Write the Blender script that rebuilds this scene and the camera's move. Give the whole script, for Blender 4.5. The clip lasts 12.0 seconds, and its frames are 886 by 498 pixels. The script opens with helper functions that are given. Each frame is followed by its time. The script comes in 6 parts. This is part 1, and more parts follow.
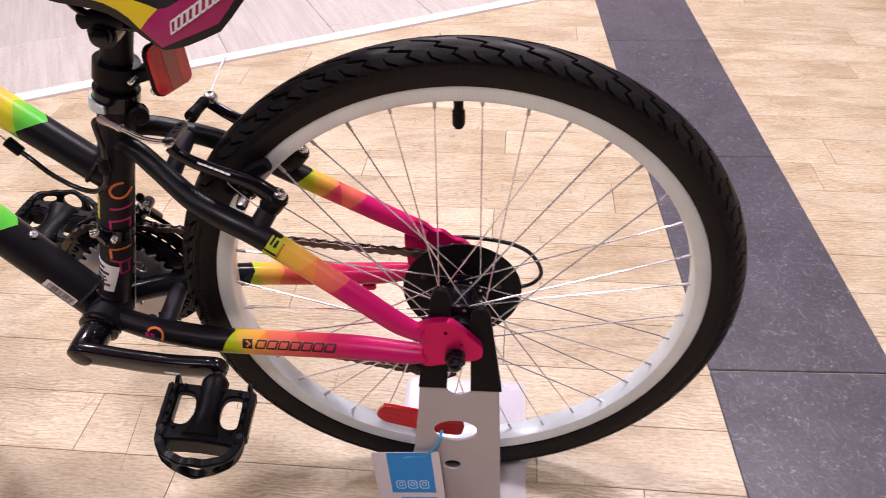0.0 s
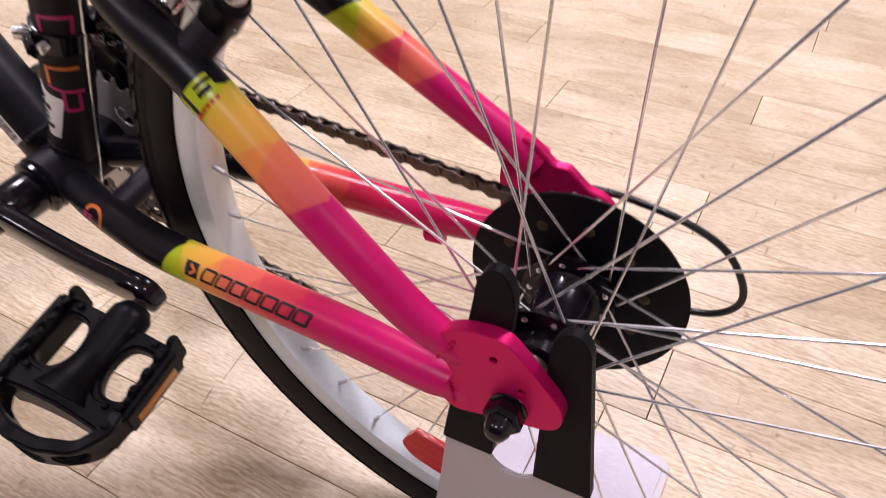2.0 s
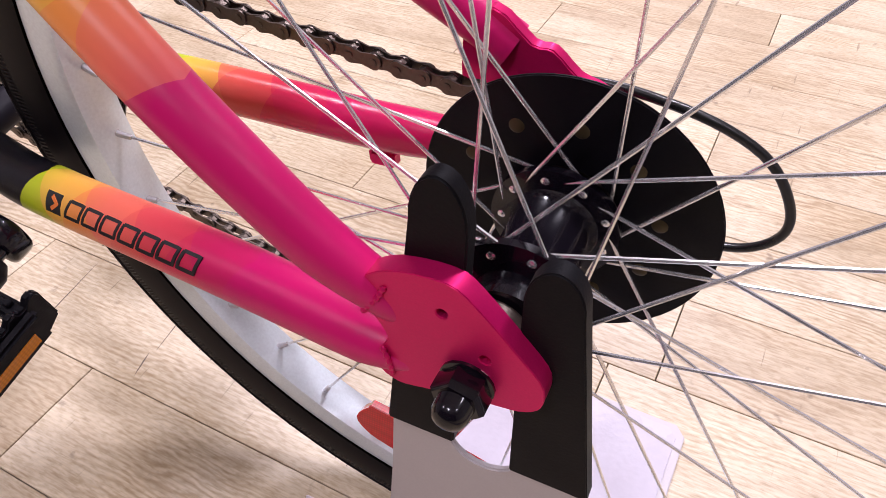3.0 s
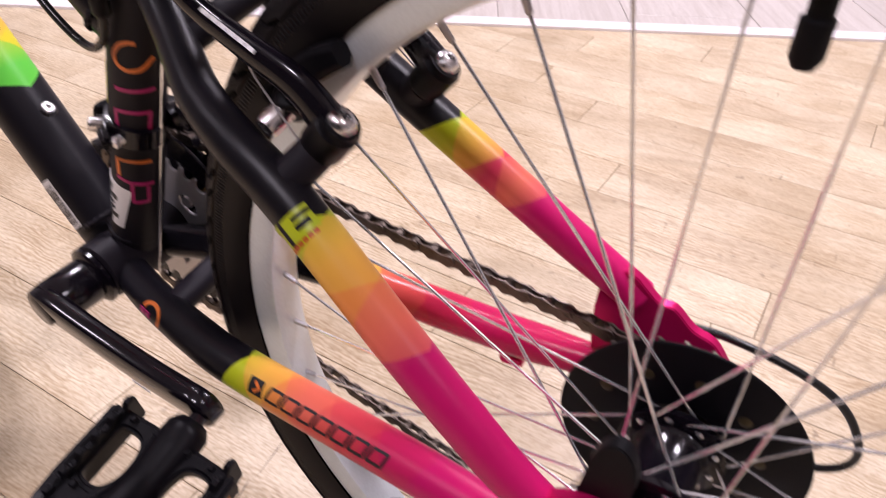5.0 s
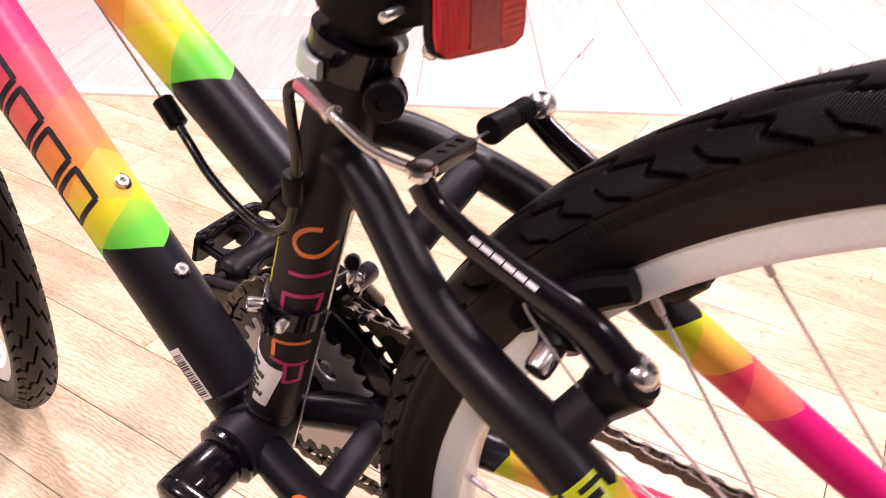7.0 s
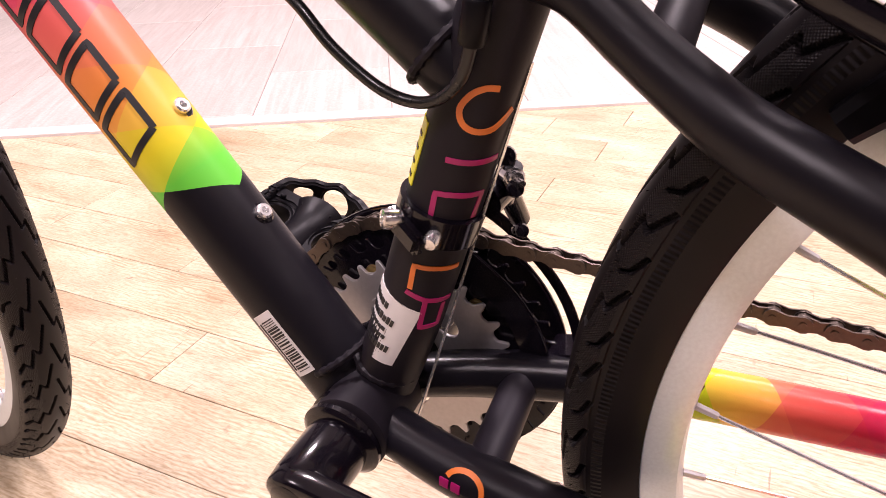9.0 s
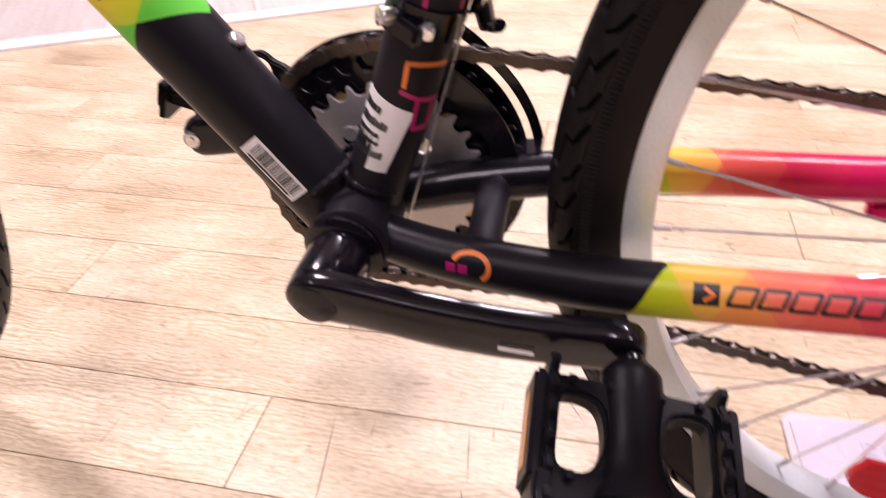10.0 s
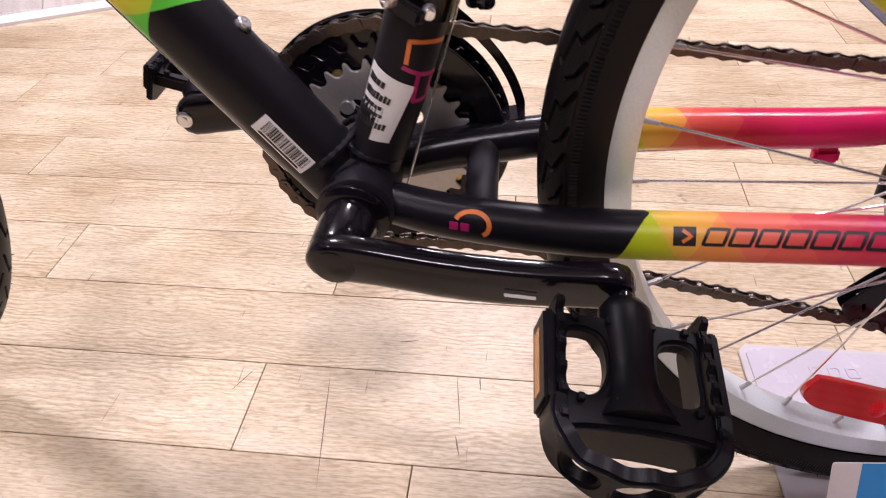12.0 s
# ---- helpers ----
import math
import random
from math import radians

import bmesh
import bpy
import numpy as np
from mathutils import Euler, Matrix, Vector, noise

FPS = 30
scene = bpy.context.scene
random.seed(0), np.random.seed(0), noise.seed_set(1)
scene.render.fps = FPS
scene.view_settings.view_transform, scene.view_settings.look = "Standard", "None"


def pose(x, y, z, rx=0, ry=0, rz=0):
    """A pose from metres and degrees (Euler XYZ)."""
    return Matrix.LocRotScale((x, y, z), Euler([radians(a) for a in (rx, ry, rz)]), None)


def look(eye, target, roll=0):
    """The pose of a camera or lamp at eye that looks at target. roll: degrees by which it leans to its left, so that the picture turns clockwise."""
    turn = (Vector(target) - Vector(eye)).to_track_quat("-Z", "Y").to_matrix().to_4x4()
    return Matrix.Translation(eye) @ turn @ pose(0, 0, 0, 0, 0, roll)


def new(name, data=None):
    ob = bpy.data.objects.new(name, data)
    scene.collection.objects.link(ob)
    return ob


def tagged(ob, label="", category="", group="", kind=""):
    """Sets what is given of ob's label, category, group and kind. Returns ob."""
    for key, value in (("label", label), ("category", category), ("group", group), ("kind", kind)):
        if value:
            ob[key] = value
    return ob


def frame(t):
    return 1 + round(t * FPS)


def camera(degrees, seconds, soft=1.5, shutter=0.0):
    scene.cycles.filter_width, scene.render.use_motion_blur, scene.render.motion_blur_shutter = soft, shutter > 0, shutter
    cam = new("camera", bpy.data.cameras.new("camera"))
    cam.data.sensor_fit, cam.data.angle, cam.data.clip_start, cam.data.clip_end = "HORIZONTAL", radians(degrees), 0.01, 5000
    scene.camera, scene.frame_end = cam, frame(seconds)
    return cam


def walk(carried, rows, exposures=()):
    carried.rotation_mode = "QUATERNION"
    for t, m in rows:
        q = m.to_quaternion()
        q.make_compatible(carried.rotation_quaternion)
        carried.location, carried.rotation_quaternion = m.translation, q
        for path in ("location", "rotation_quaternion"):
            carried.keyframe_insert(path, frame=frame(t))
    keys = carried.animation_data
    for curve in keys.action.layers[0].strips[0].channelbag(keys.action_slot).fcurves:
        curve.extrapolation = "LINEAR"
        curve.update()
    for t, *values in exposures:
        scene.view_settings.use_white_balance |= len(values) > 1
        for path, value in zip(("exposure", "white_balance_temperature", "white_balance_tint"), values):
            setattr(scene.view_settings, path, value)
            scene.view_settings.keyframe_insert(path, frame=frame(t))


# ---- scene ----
cam = camera(62.2, 12.0, soft=0.8, shutter=0.35)
EXPOSURES = [(0, 0.05, 6300, 10), (1.5, -0.08, 6380, 10), (2.5, 0.15, 5980, 10), (4.5, 0.22, 5980, 12), (5.0, 0.05, 6200, 12), (5.5, 0.08, 6330, 10), (6.2, 0.57, 6780, 16), (7.5, 0.61, 6700, 17), (9.5, 0.52, 6800, 18), (10.0, 0.38, 6450, 16), (10.5, 0.19, 6180, 12), (11.2, 0.20, 6180, 12), (12, 0.12, 6220, 10)]
PATH = [
    (0, (0.031, -0.576, 0.84), (-0.093, 0.973, -0.418), -1.7),
    (0.5, (0.004, -0.517, 0.825), (-0.175, 1.025, -0.437), -1.3),
    (1, (0.021, -0.41, 0.785), (-0.219, 1.13, -0.469), -1.4),
    (1.5, (0.054, -0.341, 0.703), (-0.476, 1.112, -0.566), -0.2),
    (2, (0.07, -0.287, 0.594), (-0.598, 1.062, -0.722), -0.1),
    (2.5, (0.065, -0.22, 0.52), (-0.578, 1.058, -0.877), -0.5),
    (2.7, (0.062, -0.21, 0.505), (-0.58, 1.065, -0.896), -1.2),
    (4.3, (0.057, -0.237, 0.539), (-0.579, 1.095, -0.811), -0.9),
    (4.5, (0.052, -0.247, 0.559), (-0.591, 1.105, -0.766), 1.1),
    (5, (0.009, -0.259, 0.607), (-0.742, 1.145, -0.603), 2.1),
    (5.5, (-0.062, -0.243, 0.645), (-0.93, 1.157, -0.49), 2.4),
    (6, (-0.103, -0.226, 0.654), (-1.031, 1.194, -0.406), 2.2),
    (6.5, (-0.108, -0.226, 0.65), (-0.996, 1.217, -0.412), 2.5),
    (7, (-0.13, -0.237, 0.634), (-0.933, 1.236, -0.455), 1.7),
    (7.5, (-0.198, -0.25, 0.561), (-0.918, 1.293, -0.487), 1.2),
    (7.7, (-0.218, -0.247, 0.538), (-0.931, 1.329, -0.467), 0.9),
    (9.3, (-0.247, -0.259, 0.526), (-0.936, 1.341, -0.458), -2.3),
    (9.5, (-0.257, -0.282, 0.518), (-0.901, 1.316, -0.498), -2.3),
    (10, (-0.285, -0.327, 0.496), (-0.598, 1.267, -0.67), -1.8),
    (10.5, (-0.28, -0.351, 0.473), (-0.398, 1.206, -0.776), -1.4),
    (11, (-0.28, -0.351, 0.471), (-0.425, 1.219, -0.76), -3.6),
    (11.5, (-0.286, -0.358, 0.478), (-0.453, 1.217, -0.742), -3.3),
    (12, (-0.312, -0.364, 0.516), (-0.471, 1.197, -0.724), -1.8),
]
walk(cam, [(t, look(eye, target, roll)) for t, eye, target, roll in PATH], EXPOSURES)

# ---- light: an exhibition hall with rows of ceiling panels ----
world = bpy.data.worlds.new("hall_air")
scene.world = world
world.use_nodes = True
world.node_tree.nodes["Background"].inputs[0].default_value = (1.0, 0.90, 0.95, 1)
world.node_tree.nodes["Background"].inputs[1].default_value = 0.05


def ceiling_lamp(x, y, z, size, watts, colour=(1.0, 0.888, 0.965)):
    data = bpy.data.lights.new("ceiling_lamp", "AREA")
    data.shape, data.size, data.energy, data.color = "DISK", size, watts, colour
    ob = new("ceiling_lamp", data)
    ob.location = (x, y, z)
    return ob


for lx, ly, lw in ((-1.6, 0.9, 72), (0.9, 1.3, 76), (-0.3, -1.6, 40), (2.2, -0.6, 20), (-2.6, -1.5, 22), (-0.4, 3.2, 78)):
    ceiling_lamp(lx, ly, 3.15, 0.5, lw)

# ---- materials ----


def shader(name):
    m = bpy.data.materials.new(name)
    m.use_nodes = True
    return m, m.node_tree, m.node_tree.nodes["Principled BSDF"]


def node(tree, kind, **values):
    n = tree.nodes.new(kind)
    for key, value in values.items():
        n.inputs[key.replace("_", " ")].default_value = value
    return n


def ramp(tree, fac, stops, interpolation="LINEAR"):
    n = tree.nodes.new("ShaderNodeValToRGB")
    n.color_ramp.interpolation = interpolation
    while len(n.color_ramp.elements) < len(stops):
        n.color_ramp.elements.new(0.5)
    for e, (p, c) in zip(n.color_ramp.elements, stops):
        e.position, e.color = p, (*c, 1)
    tree.links.new(fac, n.inputs[0])
    return n.outputs[0]


def mixed(tree, fac, a, b, blend="MIX"):
    n = tree.nodes.new("ShaderNodeMix")
    n.data_type, n.blend_type = "RGBA", blend
    for socket, value in ((n.inputs[0], fac), (n.inputs[6], a), (n.inputs[7], b)):
        if isinstance(value, bpy.types.NodeSocket):
            tree.links.new(value, socket)
        elif isinstance(value, (int, float)):
            socket.default_value = value
        else:
            socket.default_value = (*value, 1)
    return n.outputs[2]


def sums(tree, op, a, b=0.0, c=0.0):
    n = tree.nodes.new("ShaderNodeMath")
    n.operation = op
    for socket, value in zip(n.inputs, (a, b, c)):
        if isinstance(value, bpy.types.NodeSocket):
            tree.links.new(value, socket)
        else:
            socket.default_value = value
    return n.outputs[0]


def bumped(tree, bsdf, height, distance, strength=1.0):
    b = node(tree, "ShaderNodeBump", Strength=strength, Distance=distance)
    tree.links.new(height, b.inputs["Height"])
    tree.links.new(b.outputs[0], bsdf.inputs["Normal"])


def coat(name, colour, rough=0.4, metal=0.0, grain=400.0, relief=0.0001, vary=0.12, clear=0.0, spec=0.5):
    """A plain surface with fine grain, cloudy wear and uneven gloss."""
    m, tree, bsdf = shader(name)
    where = tree.nodes.new("ShaderNodeTexCoord")
    fine = node(tree, "ShaderNodeTexNoise", Scale=grain, Detail=3.0)
    wide = node(tree, "ShaderNodeTexNoise", Scale=22.0, Detail=4.0)
    for n in (fine, wide):
        tree.links.new(where.outputs["Object"], n.inputs["Vector"])
    dark = tuple(c * (1 - vary) for c in colour)
    light = tuple(min(1, c * (1 + vary)) for c in colour)
    both = sums(tree, "MULTIPLY_ADD", fine.outputs[0], 0.4, sums(tree, "MULTIPLY", wide.outputs[0], 0.6))
    tree.links.new(ramp(tree, both, ((0.3, dark), (0.7, light))), bsdf.inputs["Base Color"])
    tree.links.new(sums(tree, "MULTIPLY_ADD", wide.outputs[0], 0.22, rough - 0.11), bsdf.inputs["Roughness"])
    bsdf.inputs["Metallic"].default_value = metal
    bsdf.inputs["Coat Weight"].default_value = clear
    bsdf.inputs["Coat Roughness"].default_value = 0.08
    bsdf.inputs["Specular IOR Level"].default_value = spec
    if relief:
        bumped(tree, bsdf, fine.outputs[0], relief)
    return m


black_matt = coat("matt black frame paint", (0.0118, 0.0096, 0.0140), 0.52, 0, 900, 0.00004, spec=0.2)
black_gloss = coat("gloss black paint", (0.0050, 0.0037, 0.0065), 0.24, 0, 300, 0.00001, clear=0.55, spec=0.12)
black_plastic = coat("black nylon", (0.0040, 0.0035, 0.0052), 0.40, 0, 700, 0.00008, spec=0.14)
black_rubber = coat("black rubber", (0.0050, 0.0045, 0.0062), 0.55, 0, 900, 0.00012, spec=0.12)
chrome = coat("chromed steel", (0.78, 0.76, 0.76), 0.2, 1.0, 300, 0.0)
steel = coat("stainless steel", (0.90, 0.89, 0.90), 0.20, 0.8, 500, 0.00002)
ring_steel = coat("stamped grey steel", (0.58, 0.56, 0.57), 0.45, 0.7, 350, 0.00005)
chain_steel = coat("brown oiled chain steel", (0.12, 0.095, 0.08), 0.36, 0.85, 500, 0.00005, 0.3)
alloy = coat("brushed alloy", (0.74, 0.80, 0.83), 0.34, 0.3, 600, 0.00003)
brass = coat("brass bolt", (0.6, 0.45, 0.2), 0.35, 1.0)
stand_paint = coat("warm grey powder coat", (0.50, 0.46, 0.47), 0.42, 0, 900, 0.00006, 0.06)
white_card = coat("white card", (0.72, 0.66, 0.70), 0.5, 0, 300, 0.00003, 0.04)
blue_ink = coat("blue ink", (0.02, 0.26, 0.68), 0.45, 0, 300, 0.0, 0.05)
pale_ink = coat("pale blue ink", (0.45, 0.68, 0.85), 0.45, 0, 300, 0.0, 0.05)
black_ink = coat("black ink", (0.012, 0.012, 0.014), 0.45, 0, 300, 0.0, 0.05)
white_ink = coat("white ink", (0.82, 0.80, 0.80), 0.4, 0, 300, 0.0, 0.05)
orange_ink = coat("orange ink", (0.80, 0.20, 0.035), 0.4, 0, 300, 0.0, 0.06)
pink_ink = coat("pink ink", (0.42, 0.010, 0.13), 0.4, 0, 300, 0.0, 0.06)
red_ink = coat("red ink", (0.55, 0.03, 0.02), 0.4, 0, 300, 0.0, 0.06)
lime_ink = coat("lime paint", (0.50, 0.58, 0.015), 0.38, 0, 300, 0.0, 0.05)
yellow_ink = coat("yellow sticker", (0.80, 0.78, 0.03), 0.4, 0, 300, 0.0, 0.06)
magenta = coat("magenta paint", (0.60, 0.008, 0.125), 0.36, 0.5, 1200, 0.00003, 0.08, clear=0.05, spec=0.2)
white_line = coat("white floor trim", (0.80, 0.76, 0.77), 0.4, 0, 120, 0.0002, 0.05)
cable_black = coat("black cable housing", (0.010, 0.010, 0.010), 0.28, 0, 300, 0.0)


def lens(name, colour, prism, clear=0.8):
    """Moulded reflector plastic with a fine grid of prisms."""
    m, tree, bsdf = shader(name)
    where = tree.nodes.new("ShaderNodeTexCoord")
    cells = node(tree, "ShaderNodeTexVoronoi", Scale=prism, Randomness=0.0)
    tree.links.new(where.outputs["Object"], cells.inputs["Vector"])
    tree.links.new(ramp(tree, cells.outputs[0], ((0.0, tuple(min(1.0, c * 1.15) for c in colour)), (0.7, tuple(c * 0.7 for c in colour)))), bsdf.inputs["Base Color"])
    bsdf.inputs["Roughness"].default_value = 0.12
    bsdf.inputs["Coat Weight"].default_value = clear
    bsdf.inputs["Coat Roughness"].default_value = 0.05
    bumped(tree, bsdf, cells.outputs[0], 0.0004, 0.5)
    return m


red_lens = lens("red reflector plastic", (0.80, 0.004, 0.012), 420.0, 0.35)
amber_lens = lens("amber reflector plastic", (0.58, 0.20, 0.006), 520.0, 0.15)


def facets(name, colours, start, round_at, pitch, slope, gloss=0.34):
    """Paint in overlapping diamonds along a tube, one colour for each row of them; u is metres along, v metres round it.
    The first row's lowest corner lies at (start, round_at); what lies below stays black."""
    m, tree, bsdf = shader(name)
    uv = tree.nodes.new("ShaderNodeUVMap")
    xyz = tree.nodes.new("ShaderNodeSeparateXYZ")
    tree.links.new(uv.outputs[0], xyz.inputs[0])
    along = sums(tree, "SUBTRACT", xyz.outputs[0], start)
    across = sums(tree, "SUBTRACT", xyz.outputs[1], round_at)
    lines = [sums(tree, "DIVIDE", sums(tree, "MULTIPLY_ADD", across, tilt, along), pitch) for tilt in (slope, -slope)]
    row = sums(tree, "ADD", sums(tree, "FLOOR", lines[0]), sums(tree, "FLOOR", lines[1]))
    inside = sums(tree, "ADD", sums(tree, "FRACT", lines[0]), sums(tree, "FRACT", lines[1]))
    shade = sums(tree, "MULTIPLY_ADD", inside, 0.42, sums(tree, "ADD", row, -0.42))
    count = len(colours) - 1
    paint = ramp(tree, sums(tree, "DIVIDE", shade, float(count)), [(k / count, c) for k, c in enumerate(colours)])
    tree.links.new(mixed(tree, sums(tree, "GREATER_THAN", row, -0.5), (0.0078, 0.0068, 0.0098), paint), bsdf.inputs["Base Color"])
    speck = node(tree, "ShaderNodeTexNoise", Scale=1500.0, Detail=2.0)
    tree.links.new(sums(tree, "MULTIPLY_ADD", speck.outputs[0], 0.1, gloss - 0.05), bsdf.inputs["Roughness"])
    bsdf.inputs["Specular IOR Level"].default_value = 0.25
    bumped(tree, bsdf, speck.outputs[0], 0.00002)
    return m


YEL, AMB, ORA, SAL, RED, PNK, GRN = (0.76, 0.67, 0.03), (0.86, 0.46, 0.07), (0.86, 0.29, 0.07), (0.84, 0.17, 0.11), (0.70, 0.045, 0.075), (0.58, 0.008, 0.135), (0.13, 0.62, 0.06)
LIME = (0.50, 0.58, 0.015)


def wood():
    m, tree, bsdf = shader("pale oak plank")
    where = tree.nodes.new("ShaderNodeTexCoord")
    own = tree.nodes.new("ShaderNodeObjectInfo")
    shift = tree.nodes.new("ShaderNodeVectorMath")
    shift.operation = "SCALE"
    shift.inputs[0].default_value = (3.1, 5.7, 1.3)
    tree.links.new(sums(tree, "MULTIPLY", own.outputs["Random"], 9.0), shift.inputs["Scale"])
    moved = tree.nodes.new("ShaderNodeVectorMath")
    tree.links.new(where.outputs["Object"], moved.inputs[0])
    tree.links.new(shift.outputs[0], moved.inputs[1])
    long_map = tree.nodes.new("ShaderNodeMapping")
    long_map.inputs["Scale"].default_value = (4.5, 13, 1)
    fine_map = tree.nodes.new("ShaderNodeMapping")
    fine_map.inputs["Scale"].default_value = (40, 620, 1)
    for n in (long_map, fine_map):
        tree.links.new(moved.outputs[0], n.inputs[0])
    figure = node(tree, "ShaderNodeTexNoise", Scale=1.0, Detail=2.5, Distortion=2.0)
    pores = node(tree, "ShaderNodeTexNoise", Scale=1.0, Detail=3.0)
    blot = node(tree, "ShaderNodeTexNoise", Scale=5.5, Detail=5.0)
    scuff = node(tree, "ShaderNodeTexNoise", Scale=60.0, Detail=5.0)
    tree.links.new(long_map.outputs[0], figure.inputs["Vector"])
    tree.links.new(fine_map.outputs[0], pores.inputs["Vector"])
    tree.links.new(moved.outputs[0], blot.inputs["Vector"])
    tree.links.new(moved.outputs[0], scuff.inputs["Vector"])
    rings_map = tree.nodes.new("ShaderNodeMapping")
    rings_map.inputs["Scale"].default_value = (7.5, 20, 1)
    tree.links.new(moved.outputs[0], rings_map.inputs[0])
    rings = node(tree, "ShaderNodeTexWave", Scale=2.6, Distortion=16.0, Detail=3.0)
    rings.inputs["Detail Scale"].default_value = 0.8
    rings.bands_direction = "Y"
    tree.links.new(rings_map.outputs[0], rings.inputs["Vector"])
    smear_map = tree.nodes.new("ShaderNodeMapping")
    smear_map.inputs["Scale"].default_value = (170, 12, 1)
    tree.links.new(moved.outputs[0], smear_map.inputs[0])
    smear = node(tree, "ShaderNodeTexNoise", Scale=1.0, Detail=4.0)
    tree.links.new(smear_map.outputs[0], smear.inputs["Vector"])
    base = ramp(tree, figure.outputs[0], ((0.28, (0.490, 0.408, 0.290)), (0.46, (0.585, 0.502, 0.370)), (0.7, (0.650, 0.572, 0.436))))
    lines = ramp(tree, pores.outputs[0], ((0.36, (0.68, 0.60, 0.50)), (0.50, (1, 1, 1)), (0.64, (1.08, 1.07, 1.06))))
    fleck = node(tree, "ShaderNodeTexNoise", Scale=1.0, Detail=4.0)
    fleck_map = tree.nodes.new("ShaderNodeMapping")
    fleck_map.inputs["Scale"].default_value = (120, 420, 1)
    tree.links.new(moved.outputs[0], fleck_map.inputs[0])
    tree.links.new(fleck_map.outputs[0], fleck.inputs["Vector"])
    c = mixed(tree, 0.40, base, lines, "MULTIPLY")
    c = mixed(tree, 0.8, c, ramp(tree, fleck.outputs[0], ((0.34, (0.80, 0.745, 0.66)), (0.52, (1, 1, 1)), (0.68, (1.10, 1.10, 1.08)))), "MULTIPLY")
    patch = node(tree, "ShaderNodeTexNoise", Scale=1.0, Detail=2.0)
    patch_map = tree.nodes.new("ShaderNodeMapping")
    patch_map.inputs["Scale"].default_value = (5, 16, 1)
    tree.links.new(moved.outputs[0], patch_map.inputs[0])
    tree.links.new(patch_map.outputs[0], patch.inputs["Vector"])
    shown = ramp(tree, patch.outputs[0], ((0.40, (0.12, 0.12, 0.12)), (0.62, (0.85, 0.85, 0.85))))
    c = mixed(tree, shown, c, mixed(tree, 1.0, c, ramp(tree, rings.outputs[0], ((0.05, (0.80, 0.725, 0.63)), (0.5, (0.98, 0.965, 0.945)), (0.95, (1.10, 1.10, 1.09)))), "MULTIPLY"))
    c = mixed(tree, 0.75, c, ramp(tree, blot.outputs[0], ((0.33, (0.76, 0.70, 0.62)), (0.58, (1, 1, 1)))), "MULTIPLY")
    c = mixed(tree, 0.6, c, ramp(tree, scuff.outputs[0], ((0.24, (0.36, 0.31, 0.29)), (0.33, (1, 1, 1)))), "MULTIPLY")
    c = mixed(tree, 0.6, c, ramp(tree, smear.outputs[0], ((0.262, (0.34, 0.29, 0.25)), (0.305, (1, 1, 1)))), "MULTIPLY")
    c = mixed(tree, 1.0, c, ramp(tree, own.outputs["Random"], ((0.0, (0.92, 0.89, 0.86)), (1.0, (1.06, 1.05, 1.04)))), "MULTIPLY")
    tree.links.new(c, bsdf.inputs["Base Color"])
    tree.links.new(sums(tree, "MULTIPLY_ADD", blot.outputs[0], 0.22, 0.27), bsdf.inputs["Roughness"])
    bumped(tree, bsdf, pores.outputs[0], 0.0002, 0.5)
    return m


def stone(name, dark, light, rough, streak, vein=None):
    m, tree, bsdf = shader(name)
    where = tree.nodes.new("ShaderNodeTexCoord")
    own = tree.nodes.new("ShaderNodeObjectInfo")
    shift = tree.nodes.new("ShaderNodeVectorMath")
    tree.links.new(where.outputs["Object"], shift.inputs[0])
    tree.links.new(sums(tree, "MULTIPLY", own.outputs["Random"], 13.0), shift.inputs[1])
    laid = tree.nodes.new("ShaderNodeMapping")
    laid.inputs["Scale"].default_value = streak
    tree.links.new(shift.outputs[0], laid.inputs[0])
    a = node(tree, "ShaderNodeTexNoise", Scale=1.0, Detail=6.0, Distortion=0.6)
    tree.links.new(laid.outputs[0], a.inputs["Vector"])
    g = node(tree, "ShaderNodeTexNoise", Scale=180.0, Detail=3.0)
    tree.links.new(shift.outputs[0], g.inputs["Vector"])
    c = ramp(tree, sums(tree, "MULTIPLY_ADD", g.outputs[0], 0.45, sums(tree, "MULTIPLY", a.outputs[0], 0.55)), ((0.35, dark), (0.65, light)))
    if vein:
        # hairline veins: contour lines of a noise, broken up by a second one
        for scale, wide, cut, much in ((34.0, 0.007, 0.52, 0.50), (85.0, 0.016, 0.50, 0.26)):
            v = node(tree, "ShaderNodeTexNoise", Scale=scale, Detail=3.0, Distortion=1.2)
            gate = node(tree, "ShaderNodeTexNoise", Scale=scale * 1.7, Detail=2.0)
            tree.links.new(shift.outputs[0], v.inputs["Vector"])
            tree.links.new(shift.outputs[0], gate.inputs["Vector"])
            near = sums(tree, "LESS_THAN", sums(tree, "ABSOLUTE", sums(tree, "SUBTRACT", v.outputs[0], 0.5)), wide)
            shown = sums(tree, "MULTIPLY", near, sums(tree, "GREATER_THAN", gate.outputs[0], cut))
            c = mixed(tree, sums(tree, "MULTIPLY", shown, much), c, vein)
    c = mixed(tree, 1.0, c, ramp(tree, own.outputs["Random"], ((0.0, (0.93, 0.92, 0.92)), (1.0, (1.03, 1.02, 1.02)))), "MULTIPLY")
    tree.links.new(c, bsdf.inputs["Base Color"])
    bsdf.inputs["Roughness"].default_value = rough
    bumped(tree, bsdf, g.outputs[0], 0.0005, 0.5)
    return m


